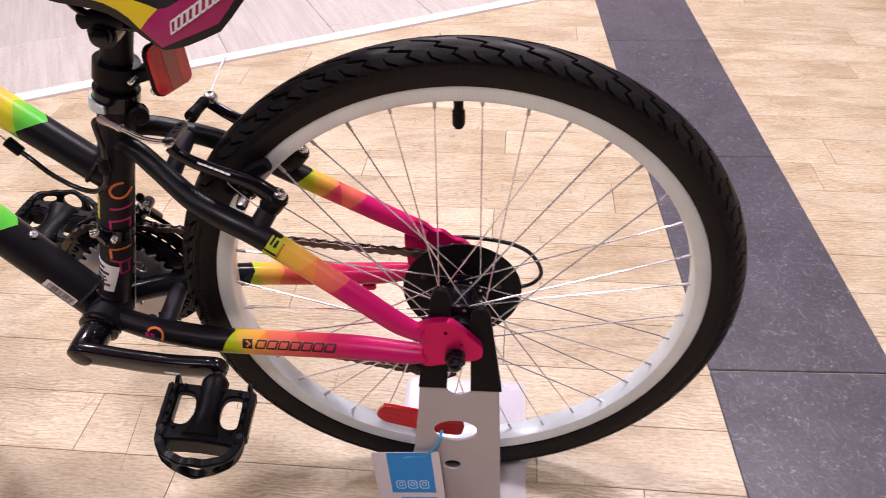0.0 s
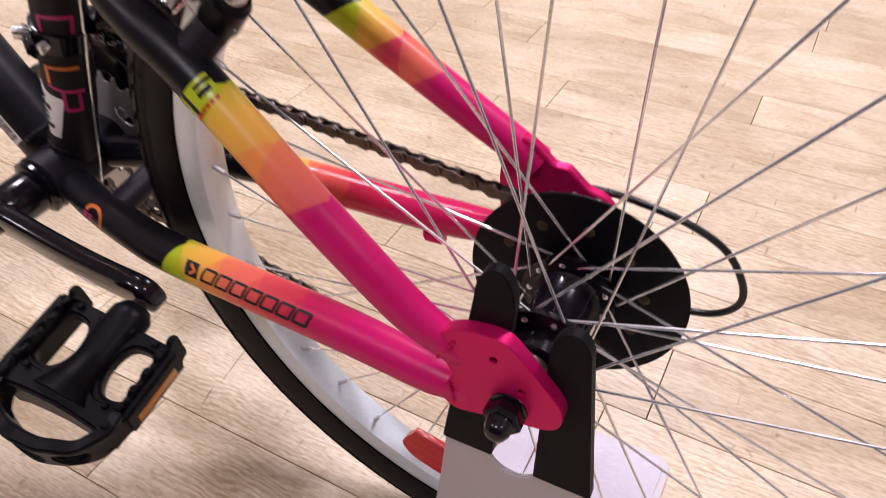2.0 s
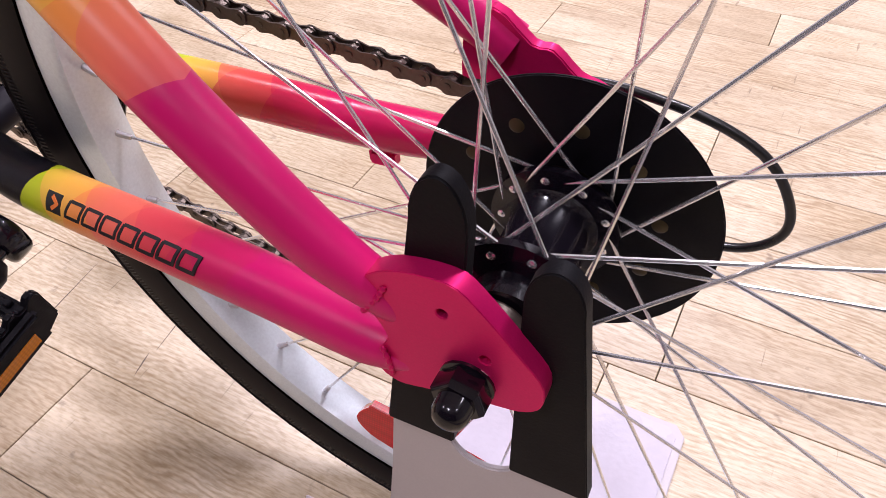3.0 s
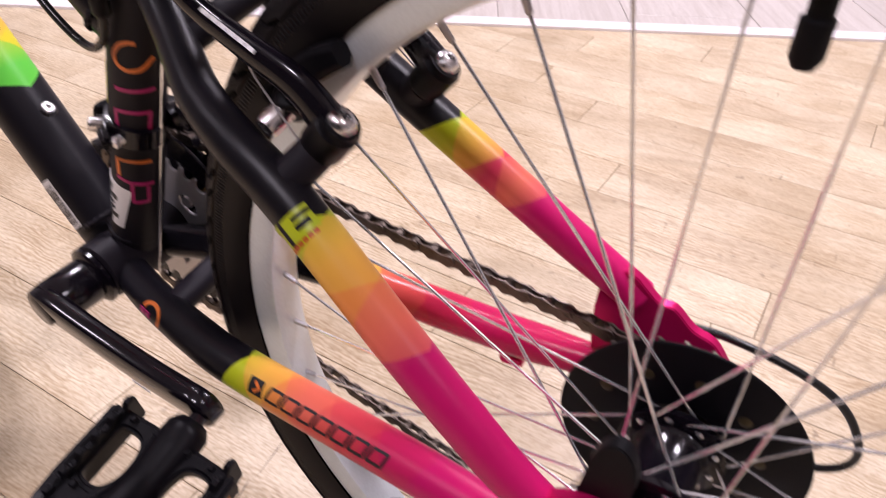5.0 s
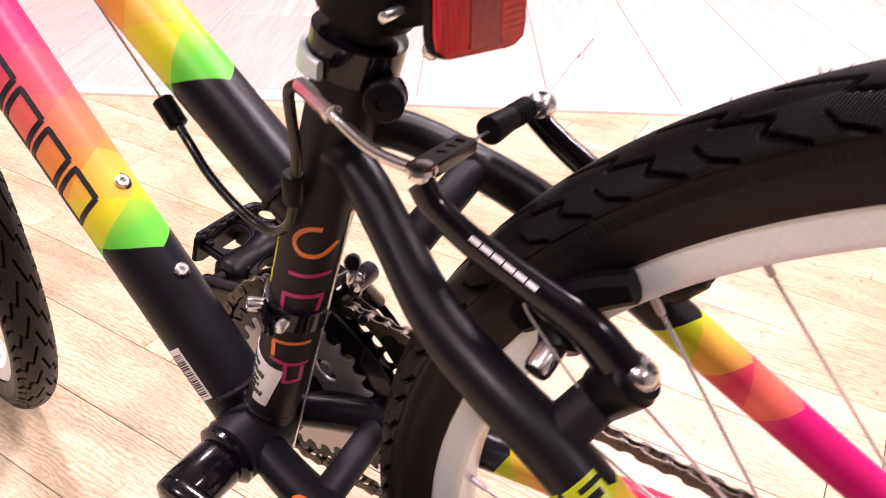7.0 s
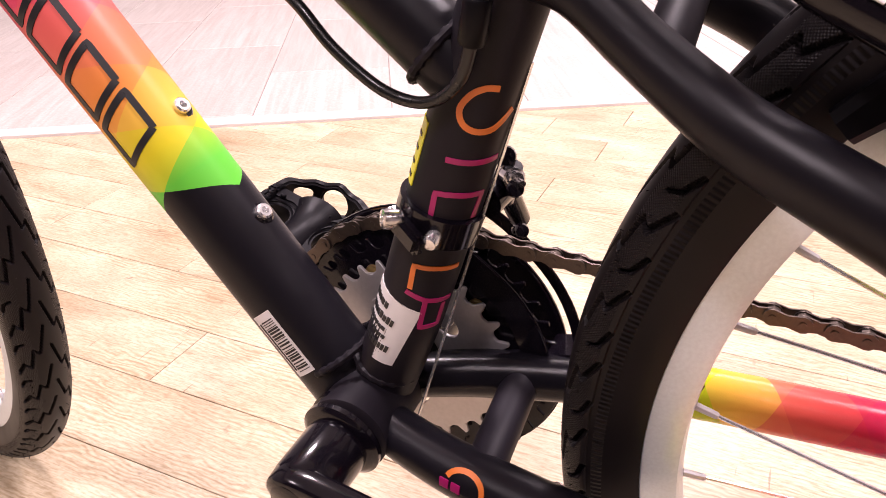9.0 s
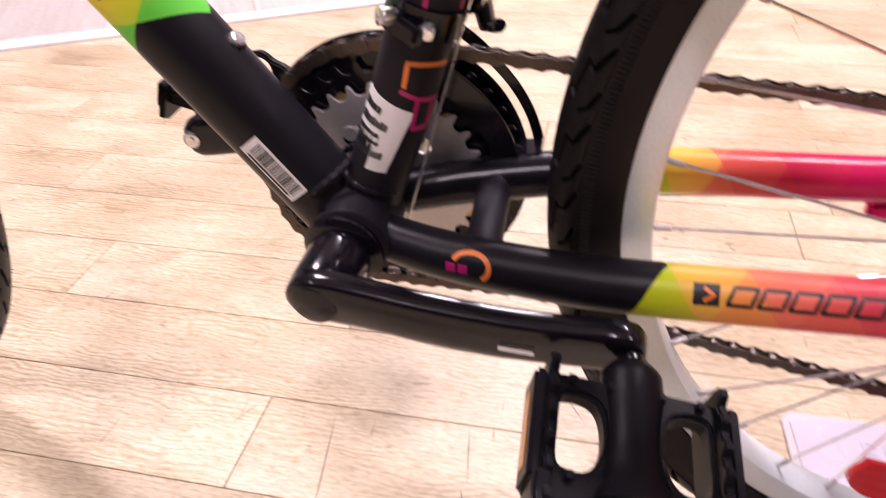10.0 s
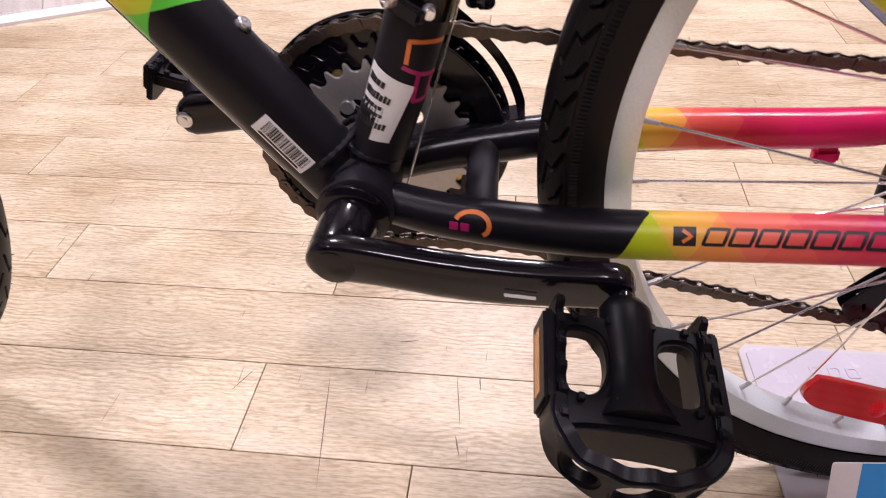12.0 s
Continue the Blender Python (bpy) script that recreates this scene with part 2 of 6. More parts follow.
oak = wood()
slate = stone("dark slate tile", (0.054, 0.049, 0.062), (0.094, 0.086, 0.104), 0.40, (9, 9, 9), (0.34, 0.32, 0.35))
tile_joint = coat("greyish tile joint", (0.28, 0.245, 0.225), 0.8, 0, 200, 0.0003)
pale_tile = stone("pale streaked stone tile", (0.42, 0.378, 0.340), (0.56, 0.522, 0.485), 0.42, (70, 4, 3))
grout = coat("dark joint", (0.26, 0.195, 0.14), 0.8, 0, 200, 0.0003)
hall_paint = coat("hall wall paint", (0.42, 0.40, 0.40), 0.7, 0, 90, 0.0003, 0.05)
# near-black coat for the unseen south wall, to darken what gloss parts reflect
unseen_wall_dark = coat("near-black unseen wall", (0.045, 0.042, 0.045), 0.8, 0, 90, 0.0003, 0.1)
ceiling_paint = coat("hall ceiling paint", (0.60, 0.57, 0.57), 0.8, 0, 90, 0.0003, 0.05)

# ---- mesh helpers ----
IDENT = Matrix.Identity(4)


def mesh_of(name, bm, material, smooth=True):
    me = bpy.data.meshes.new(name)
    bm.to_mesh(me)
    bm.free()
    for m in material if isinstance(material, (list, tuple)) else [material]:
        me.materials.append(m)
    if smooth:
        me.polygons.foreach_set("use_smooth", [True] * len(me.polygons))
        me.set_sharp_from_angle(angle=radians(38))
    return me


def world_of(ob):
    m = IDENT
    while ob is not None:
        m = ob.matrix_basis @ m
        ob = ob.parent
    return m


def put(name, me, parent, m=IDENT, label=""):
    """A mesh object under parent, standing at the world pose m."""
    ob = new(name, me)
    if parent is not None:
        ob.parent = parent
        ob.matrix_basis = world_of(parent).inverted() @ m
    else:
        ob.matrix_basis = m
    if label:
        ob["label"] = label
    return ob


def part(name, bm, material, parent, label="", smooth=True):
    return put(name, mesh_of(name, bm, material, smooth), parent, IDENT, label)


def thing(name, at, label, category, group="", kind=""):
    ob = new(name)
    ob.empty_display_size = 0.05
    ob.location = at
    return tagged(ob, label, category, group, kind)


def smooth_line(points, steps=8):
    """Catmull-Rom points through the given ones."""
    p = [Vector(q) for q in points]
    if len(p) < 3:
        return p
    p = [2 * p[0] - p[1], *p, 2 * p[-1] - p[-2]]
    out = []
    for i in range(1, len(p) - 2):
        for s in range(steps):
            t = s / steps
            a, b, c, d = p[i - 1], p[i], p[i + 1], p[i + 2]
            out.append(0.5 * (2 * b + (c - a) * t + (2 * a - 5 * b + 4 * c - d) * t * t + (3 * b - a - 3 * c + d) * t ** 3))
    out.append(p[-2])
    return out


def sweep(bm, line, radius, sides=16, caps=True, flat=1.0, up=(0, 1, 0)):
    """A tube along line; radius is one number or one for each point; flat squeezes it across the axis up. UV: metres along, metres round."""
    line = [Vector(q) for q in line]
    radii = list(radius) if isinstance(radius, (list, tuple)) else [radius] * len(line)
    if len(radii) != len(line):
        radii = [float(r) for r in np.interp(np.linspace(0, 1, len(line)), np.linspace(0, 1, len(radii)), radii)]
    layer = bm.loops.layers.uv.verify()
    side = Vector(up)
    rings, run, far = [], 0.0, []
    for i, q in enumerate(line):
        ahead = (line[min(i + 1, len(line) - 1)] - line[max(i - 1, 0)]).normalized()
        side = (side - ahead * side.dot(ahead))
        side = side.normalized() if side.length > 1e-6 else ahead.orthogonal().normalized()
        other = ahead.cross(side)
        if i:
            run += (q - line[i - 1]).length
        far.append(run)
        rings.append([bm.verts.new(q + radii[i] * (side * math.cos(a) * flat + other * math.sin(a))) for a in [math.tau * k / sides for k in range(sides)]])
    for i in range(len(rings) - 1):
        for k in range(sides):
            j = (k + 1) % sides
            f = bm.faces.new((rings[i][k], rings[i][j], rings[i + 1][j], rings[i + 1][k]))
            wide = math.tau * max(radii[i], 1e-4) / sides
            for loop, uv in zip(f.loops, ((far[i], k * wide), (far[i], (k + 1) * wide), (far[i + 1], (k + 1) * wide), (far[i + 1], k * wide))):
                loop[layer].uv = uv
    if caps:
        bm.faces.new(rings[0][::-1])
        bm.faces.new(rings[-1])
    return bm


def tube(line, radius, sides=16, caps=True, flat=1.0, up=(0, 1, 0)):
    return sweep(bmesh.new(), line, radius, sides, caps, flat, up)


def lathe(bm, a, b, profile, sides=24):
    """A turned body on the axis a to b; profile: (metres along, radius)."""
    a, b = Vector(a), Vector(b)
    axis = (b - a).normalized()
    s = axis.orthogonal().normalized()
    o = axis.cross(s)
    rings = [[bm.verts.new(a + axis * d + max(r, 1e-5) * (s * math.cos(t) + o * math.sin(t))) for t in [math.tau * k / sides for k in range(sides)]] for d, r in profile]
    for p, q in zip(rings, rings[1:]):
        for k in range(sides):
            j = (k + 1) % sides
            bm.faces.new((p[k], p[j], q[j], q[k]))
    bm.faces.new(rings[0][::-1])
    bm.faces.new(rings[-1])
    return bm


def turned(a, b, profile, sides=24):
    return lathe(bmesh.new(), a, b, profile, sides)


def block(bm, m, size, bevel=0.0, segments=2):
    """A bevelled box of that size at the pose m."""
    made = bmesh.ops.create_cube(bm, size=1.0, matrix=m @ Matrix.Diagonal((*size, 1)))
    if bevel:
        edges = list({e for v in made["verts"] for e in v.link_edges})
        bmesh.ops.bevel(bm, geom=edges, offset=bevel, segments=segments, affect="EDGES", clamp_overlap=True)
    return bm


def boxed(m, size, bevel=0.0, segments=2):
    return block(bmesh.new(), m, size, bevel, segments)


def slab(bm, outline, m, thick, bevel=0.0, holes=()):
    """A plate: outline in the plane of m, thick along m's z, with holes (outlines) cut through."""
    loops = [outline, *holes]
    top, edges_all = [], []
    for pts in loops:
        vs = [bm.verts.new((x, y, 0)) for x, y in pts]
        es = [bm.edges.new((vs[i], vs[(i + 1) % len(vs)])) for i in range(len(vs))]
        top += vs
        edges_all += es
    fill = bmesh.ops.triangle_fill(bm, edges=edges_all, use_beauty=True, normal=(0, 0, 1))
    faces = [g for g in fill["geom"] if isinstance(g, bmesh.types.BMFace)]
    grown = bmesh.ops.extrude_face_region(bm, geom=faces)
    moved = [g for g in grown["geom"] if isinstance(g, bmesh.types.BMVert)]
    bmesh.ops.translate(bm, verts=moved, vec=(0, 0, thick))
    mine = top + moved
    bmesh.ops.recalc_face_normals(bm, faces=list({f for v in mine for f in v.link_faces}))
    if bevel:
        sharp = [e for e in {e for v in mine for e in v.link_edges} if len(e.link_faces) == 2 and e.calc_face_angle(0) > 1.0]
        out = bmesh.ops.bevel(bm, geom=sharp, offset=bevel, segments=3, affect="EDGES", clamp_overlap=True)
        mine = list({v for v in mine if v.is_valid} | set(out["verts"]))
    bmesh.ops.transform(bm, matrix=m, verts=[v for v in mine if v.is_valid])
    return bm


def plate(outline, m, thick, bevel=0.0, holes=()):
    return slab(bmesh.new(), outline, m, thick, bevel, holes)


def curvy(pts, steps=4):
    """A closed outline rounded through the given points."""
    n, out = len(pts), []
    for i in range(n):
        a, b, c, d = (Vector(pts[(i + k) % n]) for k in (-1, 0, 1, 2))
        for s in range(steps):
            t = s / steps
            q = 0.5 * (2 * b + (c - a) * t + (2 * a - 5 * b + 4 * c - d) * t * t + (3 * b - a - 3 * c + d) * t ** 3)
            out.append((q.x, q.y))
    return out


def ring_points(cx, cy, rx, ry=None, n=20):
    ry = rx if ry is None else ry
    return [(cx + rx * math.cos(math.tau * k / n), cy + ry * math.sin(math.tau * k / n)) for k in range(n)]


def rounded(w, h, r, n=5):
    pts = []
    for cx, cy, a0 in ((w / 2 - r, h / 2 - r, 0), (-w / 2 + r, h / 2 - r, 90), (-w / 2 + r, -h / 2 + r, 180), (w / 2 - r, -h / 2 + r, 270)):
        pts += [(cx + r * math.cos(radians(a0 + 90 * k / n)), cy + r * math.sin(radians(a0 + 90 * k / n))) for k in range(n + 1)]
    return pts


def axes(origin, x_axis, y_axis):
    """The pose with that origin, x along x_axis and y near y_axis."""
    x = Vector(x_axis).normalized()
    z = x.cross(Vector(y_axis)).normalized()
    y = z.cross(x)
    return Matrix(((x.x, y.x, z.x, origin[0]), (x.y, y.y, z.y, origin[1]), (x.z, y.z, z.z, origin[2]), (0, 0, 0, 1)))

# ---- the hall and its floor ----
part("floor", boxed(pose(-0.3, 0.6, -0.06), (9.0, 9.0, 0.10)), grout, None)
tagged(bpy.data.objects["floor"], "dark screed under the oak planks and tiles", "floor", kind="structure")
for wall_name, wm, ws in (("wall_north", pose(-0.3, 5.15, 1.7), (9.2, 0.1, 3.62)), ("wall_south", pose(-0.3, -3.95, 1.7), (9.2, 0.1, 3.62)),
                          ("wall_east", pose(4.25, 0.6, 1.7), (0.1, 9.0, 3.62)), ("wall_west", pose(-4.85, 0.6, 1.7), (0.1, 9.0, 3.62))):
    # the unseen south wall is added dark so that black surfaces mirror little light
    dim = wall_name == "wall_south"
    w = part(wall_name, boxed(wm, ws), unseen_wall_dark if dim else hall_paint, None)
    tagged(w, "unseen hall wall, darkened to keep reflections dark" if dim else "plain painted wall of the exhibition hall", "wall", kind="structure")
c = part("ceiling", boxed(pose(-0.3, 0.6, 3.56), (9.2, 9.2, 0.1)), ceiling_paint, None)
tagged(c, "plain grey ceiling of the exhibition hall", "ceiling", kind="structure")


def plank_mesh(length, width):
    bm = boxed(pose(0, 0, -0.004), (length - 0.0009, width - 0.0008, 0.008), 0.0005, 1)
    return mesh_of("plank", bm, oak, False)


floor_wood = thing("floor_oak", (0, 0, 0), "pale oak plank floor with scuffs and narrow dark joints", "floor", kind="structure")
GRAIN_TURN, ROW, FIRST = -1.9, 0.1005, 0.286
grain = pose(0, FIRST, 0, 0, 0, GRAIN_TURN)
JOINTS = {-1: (-1.35, -0.81, -0.485, 0.06), -2: (-1.12, 0.02), 2: (-0.62, 0.03), 4: (-1.0, -0.25), 5: (-0.55, 0.045), -4: (-0.9, -0.37), -3: (-1.15, -0.526, 0.11), 0: (-1.2, -0.30), 1: (-0.95, -0.02)}
rnd = random.Random(5)
LAID = {}
for row in range(-10, 18):
    cuts = list(JOINTS.get(row, ()))
    if not cuts:
        cuts = [-0.2 + rnd.uniform(-0.45, 0.45)]
    while cuts[0] > -1.9:
        cuts.insert(0, cuts[0] - rnd.uniform(0.55, 0.95))
    while cuts[-1] < 1.9:
        cuts.append(cuts[-1] + rnd.uniform(0.55, 0.95))
    y = (row + 0.5) * ROW
    LAID[row] = (cuts[0], cuts[-1])
    for a, b in zip(cuts, cuts[1:]):
        if b - a > 0.02:
            put("plank", plank_mesh(b - a, ROW), floor_wood, grain @ pose((a + b) / 2, y, 0))

# scratches and heel marks drawn across the boards
scuff_ink = coat("dark scuff", (0.16, 0.12, 0.09), 0.6, 0, 900, 0.0, 0.3)
for x0, r0, x1, r1, wide in ((-0.462, -2.05, -0.444, -3.30, 0.0011), (-0.343, -2.00, -0.334, -2.62, 0.0010), (-0.338, -2.66, -0.332, -2.90, 0.0014), (-0.535, -2.10, -0.548, -2.36, 0.0009), (-0.322, -1.98, -0.320, -2.16, 0.0012), (-0.262, -1.55, -0.247, -1.78, 0.0009), (-0.405, -1.62, -0.385, -1.58, 0.0012)):
    a, b = Vector((x0, r0 * ROW, 0.0)), Vector((x1, r1 * ROW, 0.0))
    d = b - a
    turn = math.degrees(math.atan2(d.y, d.x))
    strip = plate([(-d.length / 2, 0), (-d.length * 0.1, -wide / 2), (d.length * 0.3, -wide * 0.3), (d.length / 2, 0), (d.length * 0.1, wide / 2), (-d.length * 0.3, wide * 0.4)], grain @ Matrix.Translation((a + b) / 2) @ pose(0, 0, -0.0001, 0, 0, turn), 0.0003)
    part("scuff", strip, scuff_ink, floor_wood, "thin dark scratch")

# the same boards over the rest of the hall
rest = bmesh.new()
lean = radians(GRAIN_TURN)
for row in range(-40, 48):
    y = (row + 0.5) * ROW
    lo, hi = ((wall_x + y * math.sin(lean)) / math.cos(lean) for wall_x in (-4.84, 4.24))
    gap = LAID.get(row, (hi, hi))
    for x, end in ((lo, gap[0]), (gap[1], hi)):
        while x < end - 0.01:
            long = min(rnd.uniform(0.6, 0.95), end - x)
            q = grain @ Vector((x + long / 2, y, 0))
            behind = (q.y - 0.955) - math.tan(radians(27.6)) * (q.x + 1.24) > 0.7
            if not behind and -3.95 < q.y < 5.15:
                block(rest, grain @ pose(x + long / 2, y, -0.004), (long - 0.0009, ROW - 0.0008, 0.008))
            x += long
tagged(part("boards", rest, oak, floor_wood, "", False), kind="stuff")

# dark slate band across the oak, 4 mm proud
band = thing("floor_slate_band", (0.49, 0.5, 0), "band of dark slate tiles set into the oak floor", "floor", kind="structure")
slate_tile = mesh_of("tile", boxed(pose(0, 0, -0.004), (0.271, 0.5975, 0.014), 0.0012, 1), slate, False)
for k in range(-7, 3):
    put("tile", slate_tile, band, pose(0.4905 - 0.008 * (k - 0.5), 0.484 + 0.6 * k, 0, 0, 0, 0.75))

# beyond a white trim: streaked pale tiles laid square to the trim
TRIM_TURN = 27.6
trim_pose = pose(-1.24, 0.940, 0, 0, 0, TRIM_TURN)
trim = part("trim", boxed(trim_pose @ pose(1.00, 0.025, 0.0), (9.9, 0.044, 0.014), 0.001, 1), white_line, None)
tagged(trim, "white trim strip between oak planks and pale tiles", "floor trim", kind="structure")
tiled = thing("floor_pale_tile", trim_pose @ Vector((1.0, 1.0, 0)), "pale streaked stone-look tiles beyond the white trim", "floor", kind="structure")
slope = math.tan(radians(TRIM_TURN))
bed_edge = [(-4.79, 0.99 + slope * (-4.79 + 1.24)), (4.19, 0.99 + slope * (4.19 + 1.24)), (4.19, 5.09), (-4.79, 5.09)]
part("tile_bed", plate(bed_edge, pose(0, 0, -0.004), 0.008), tile_joint, tiled)
TW, TL = 0.305, 0.61
tile_me = mesh_of("tile", boxed(pose(0, 0, 0.0, 0, 0, 90), (TL - 0.002, TW - 0.002, 0.012), 0.0012, 1), pale_tile, False)
far_tiles = bmesh.new()
for i in range(-14, 22):
    off = {-1: 0.016, 0: 0.336, 1: 0.120, 2: 0.366, 3: 0.055}.get(i, (0.10, 0.41, 0.25)[i % 3])
    for j in range(-1, 12):
        y0 = 0.049 + j * TL + off
        if y0 + TL < 0.055:
            continue
        long = TL if y0 >= 0.049 else y0 + TL - 0.049
        m = trim_pose @ pose(0.1865 + i * TW, max(y0, 0.049) + long / 2, 0)
        if not (-4.6 < m.translation.x < 4.0 and m.translation.y < 4.9):
            continue
        if -6 <= i < 10 and j < 5:
            me = tile_me if long == TL else mesh_of("tile", boxed(pose(0, 0, 0.0), (TW - 0.002, long - 0.002, 0.012), 0.0012, 1), pale_tile, False)
            put("tile", me, tiled, m)
        else:
            block(far_tiles, m, (TW - 0.002, long - 0.002, 0.012))
tagged(part("far_tiles", far_tiles, pale_tile, tiled, "", False), kind="stuff")

# ---- the bicycle ----
SKEW = -0.034  # the rear wheel sits a little askew in the frame


def at(x, y, z):
    """A point given beside the frame's middle plane."""
    return Vector((x, y + SKEW * x, z))


bike = thing("bicycle", (-0.40, 0.02, 0.0), "black youth bicycle fading from yellow to magenta, on a stand", "bicycle")
HUB = Vector((0.002, 0.0074, 0.3000))
R_RIM, R_SEAT, R_TYRE, R_SEC = 0.2418, 0.2583, 0.2944, 0.0182


def rubber_tyre():
    m, tree, bsdf = shader("tyre rubber")
    uv = tree.nodes.new("ShaderNodeUVMap")
    xyz = tree.nodes.new("ShaderNodeSeparateXYZ")
    tree.links.new(uv.outputs[0], xyz.inputs[0])
    arc = sums(tree, "ABSOLUTE", xyz.outputs[1])
    ribs = sums(tree, "SINE", sums(tree, "MULTIPLY", xyz.outputs[0], math.tau / 0.0026))
    inside = sums(tree, "MULTIPLY", sums(tree, "GREATER_THAN", arc, 0.0262), sums(tree, "LESS_THAN", arc, 0.0300))
    knurl = sums(tree, "MULTIPLY", sums(tree, "SINE", sums(tree, "MULTIPLY", xyz.outputs[0], math.tau / 0.0013)), sums(tree, "SINE", sums(tree, "MULTIPLY", arc, math.tau / 0.0013)))
    on_tread = sums(tree, "MULTIPLY", sums(tree, "LESS_THAN", arc, 0.0215), sums(tree, "GREATER_THAN", arc, 0.0100))
    height = sums(tree, "MULTIPLY_ADD", sums(tree, "MULTIPLY", knurl, on_tread), 0.45, sums(tree, "MULTIPLY", ribs, inside))
    where = tree.nodes.new("ShaderNodeTexCoord")
    dust = node(tree, "ShaderNodeTexNoise", Scale=30.0, Detail=5.0)
    tree.links.new(where.outputs["Object"], dust.inputs["Vector"])
    c = ramp(tree, dust.outputs[0], ((0.35, (0.0066, 0.0051, 0.0060)), (0.7, (0.0108, 0.0085, 0.0096))))
    tree.links.new(c, bsdf.inputs["Base Color"])
    tree.links.new(sums(tree, "MULTIPLY_ADD", dust.outputs[0], 0.2, 0.34), bsdf.inputs["Roughness"])
    bsdf.inputs["Specular IOR Level"].default_value = 0.19
    bumped(tree, bsdf, height, 0.0006, 0.55)
    return m


tyre_rubber = rubber_tyre()


PITCHES = 48


def groove(turn, arc):
    """Depth of the tread pattern: turn counts pattern repeats, arc is metres from the crown."""
    pitch = math.tau * R_TYRE / PITCHES
    cuts = ((0.0012, 0.00, 0.0062, 0.62, 0.0011), (0.0062, 0.62, 0.0098, 0.52, 0.0010), (0.0098, 0.52, 0.0128, 0.98, 0.0012),
            (0.0128, 0.98, 0.0170, 0.90, 0.0011), (0.0170, 0.90, 0.0226, 1.22, 0.0014), (0.0150, 0.36, 0.0196, 0.44, 0.0010), (0.0196, 0.44, 0.0228, 0.66, 0.0013))
    deep = 0.0
    for a0, u0, a1, u1, wide in cuts:
        for lap in (-1, 0, 1):
            ay, by = (u0 + lap) * pitch, (u1 + lap) * pitch
            dx, dy = a1 - a0, by - ay
            px, py = arc - a0, turn * pitch - ay
            t = max(0.0, min(1.0, (px * dx + py * dy) / (dx * dx + dy * dy)))
            far = math.hypot(px - t * dx, py - t * dy)
            deep = max(deep, 0.0030 * max(0.0, min(1.0, (wide - 0.0001 - far) / 0.0007)))
    return deep


def tyre_mesh():
    """The tread is cut into the mesh, finer on the crown than on the side walls."""
    per, mid, limit = 56, R_TYRE - R_SEC, radians(127) * R_SEC
    crown = np.linspace(-0.0240, 0.0240, 91)
    wall = np.linspace(0.0252, limit, 12)
    arcs = np.concatenate((-wall[::-1], crown, wall))
    depth = np.zeros((per, len(arcs)))
    for k in range(per):
        for s, arc in enumerate(arcs):
            if abs(arc) < 0.0245:
                depth[k, s] = groove((k / per + (0.5 if arc > 0 else 0.0)) % 1.0, abs(arc))
    rounds, n = PITCHES * per, len(arcs)
    a = math.tau * np.arange(rounds)[:, None] / rounds
    rr = R_SEC - np.tile(depth, (PITCHES, 1)) + np.where(np.abs(arcs) < 0.0238, 0.0011, 0.0)[None, :]
    q = (arcs / R_SEC)[None, :]
    rad = mid + rr * np.where(np.cos(q) < 0, 1.65, 1.0) * np.cos(q)
    verts = np.stack((rad * np.sin(a), rr * np.sin(q), rad * np.cos(a)), -1).reshape(-1, 3)
    k, s = np.meshgrid(np.arange(rounds), np.arange(n - 1), indexing="ij")
    k1 = (k + 1) % rounds
    faces = np.stack((k * n + s, k1 * n + s, k1 * n + s + 1, k * n + s + 1), -1).reshape(-1, 4)
    step = math.tau * R_TYRE / rounds
    uv = np.stack((np.stack((k * step, arcs[s]), -1), np.stack(((k + 1) * step, arcs[s]), -1), np.stack(((k + 1) * step, arcs[s + 1]), -1), np.stack((k * step, arcs[s + 1]), -1)), -2)
    me = bpy.data.meshes.new("tyre")
    me.from_pydata(verts.tolist(), [], faces.tolist())
    me.uv_layers.new(name="UVMap").data.foreach_set("uv", uv.reshape(-1).astype(np.float32))
    me.materials.append(tyre_rubber)
    me.polygons.foreach_set("use_smooth", [True] * len(me.polygons))
    me.set_sharp_from_angle(angle=radians(38))
    return me


def hair_mesh():
    """Moulding hairs left on the shoulders."""
    bm, hair = bmesh.new(), random.Random(2)
    for k in range(360):
        a, q = math.tau * k / 360 + hair.uniform(-0.006, 0.006), hair.choice((-1, 1)) * hair.uniform(0.35, 1.05)
        out = Vector((math.sin(a) * math.cos(q), math.sin(q), math.cos(a) * math.cos(q)))
        mid = R_TYRE - R_SEC
        foot = Vector((mid * math.sin(a), 0, mid * math.cos(a))) + out * (R_SEC + 0.0004)
        lean = out.cross(Vector((0, 1, 0))) * hair.uniform(-0.4, 0.4)
        sweep(bm, (foot, foot + (out + lean) * hair.uniform(0.0012, 0.0028)), (0.00034, 0.0002), 4)
    return mesh_of("moulding_hairs", bm, tyre_rubber)


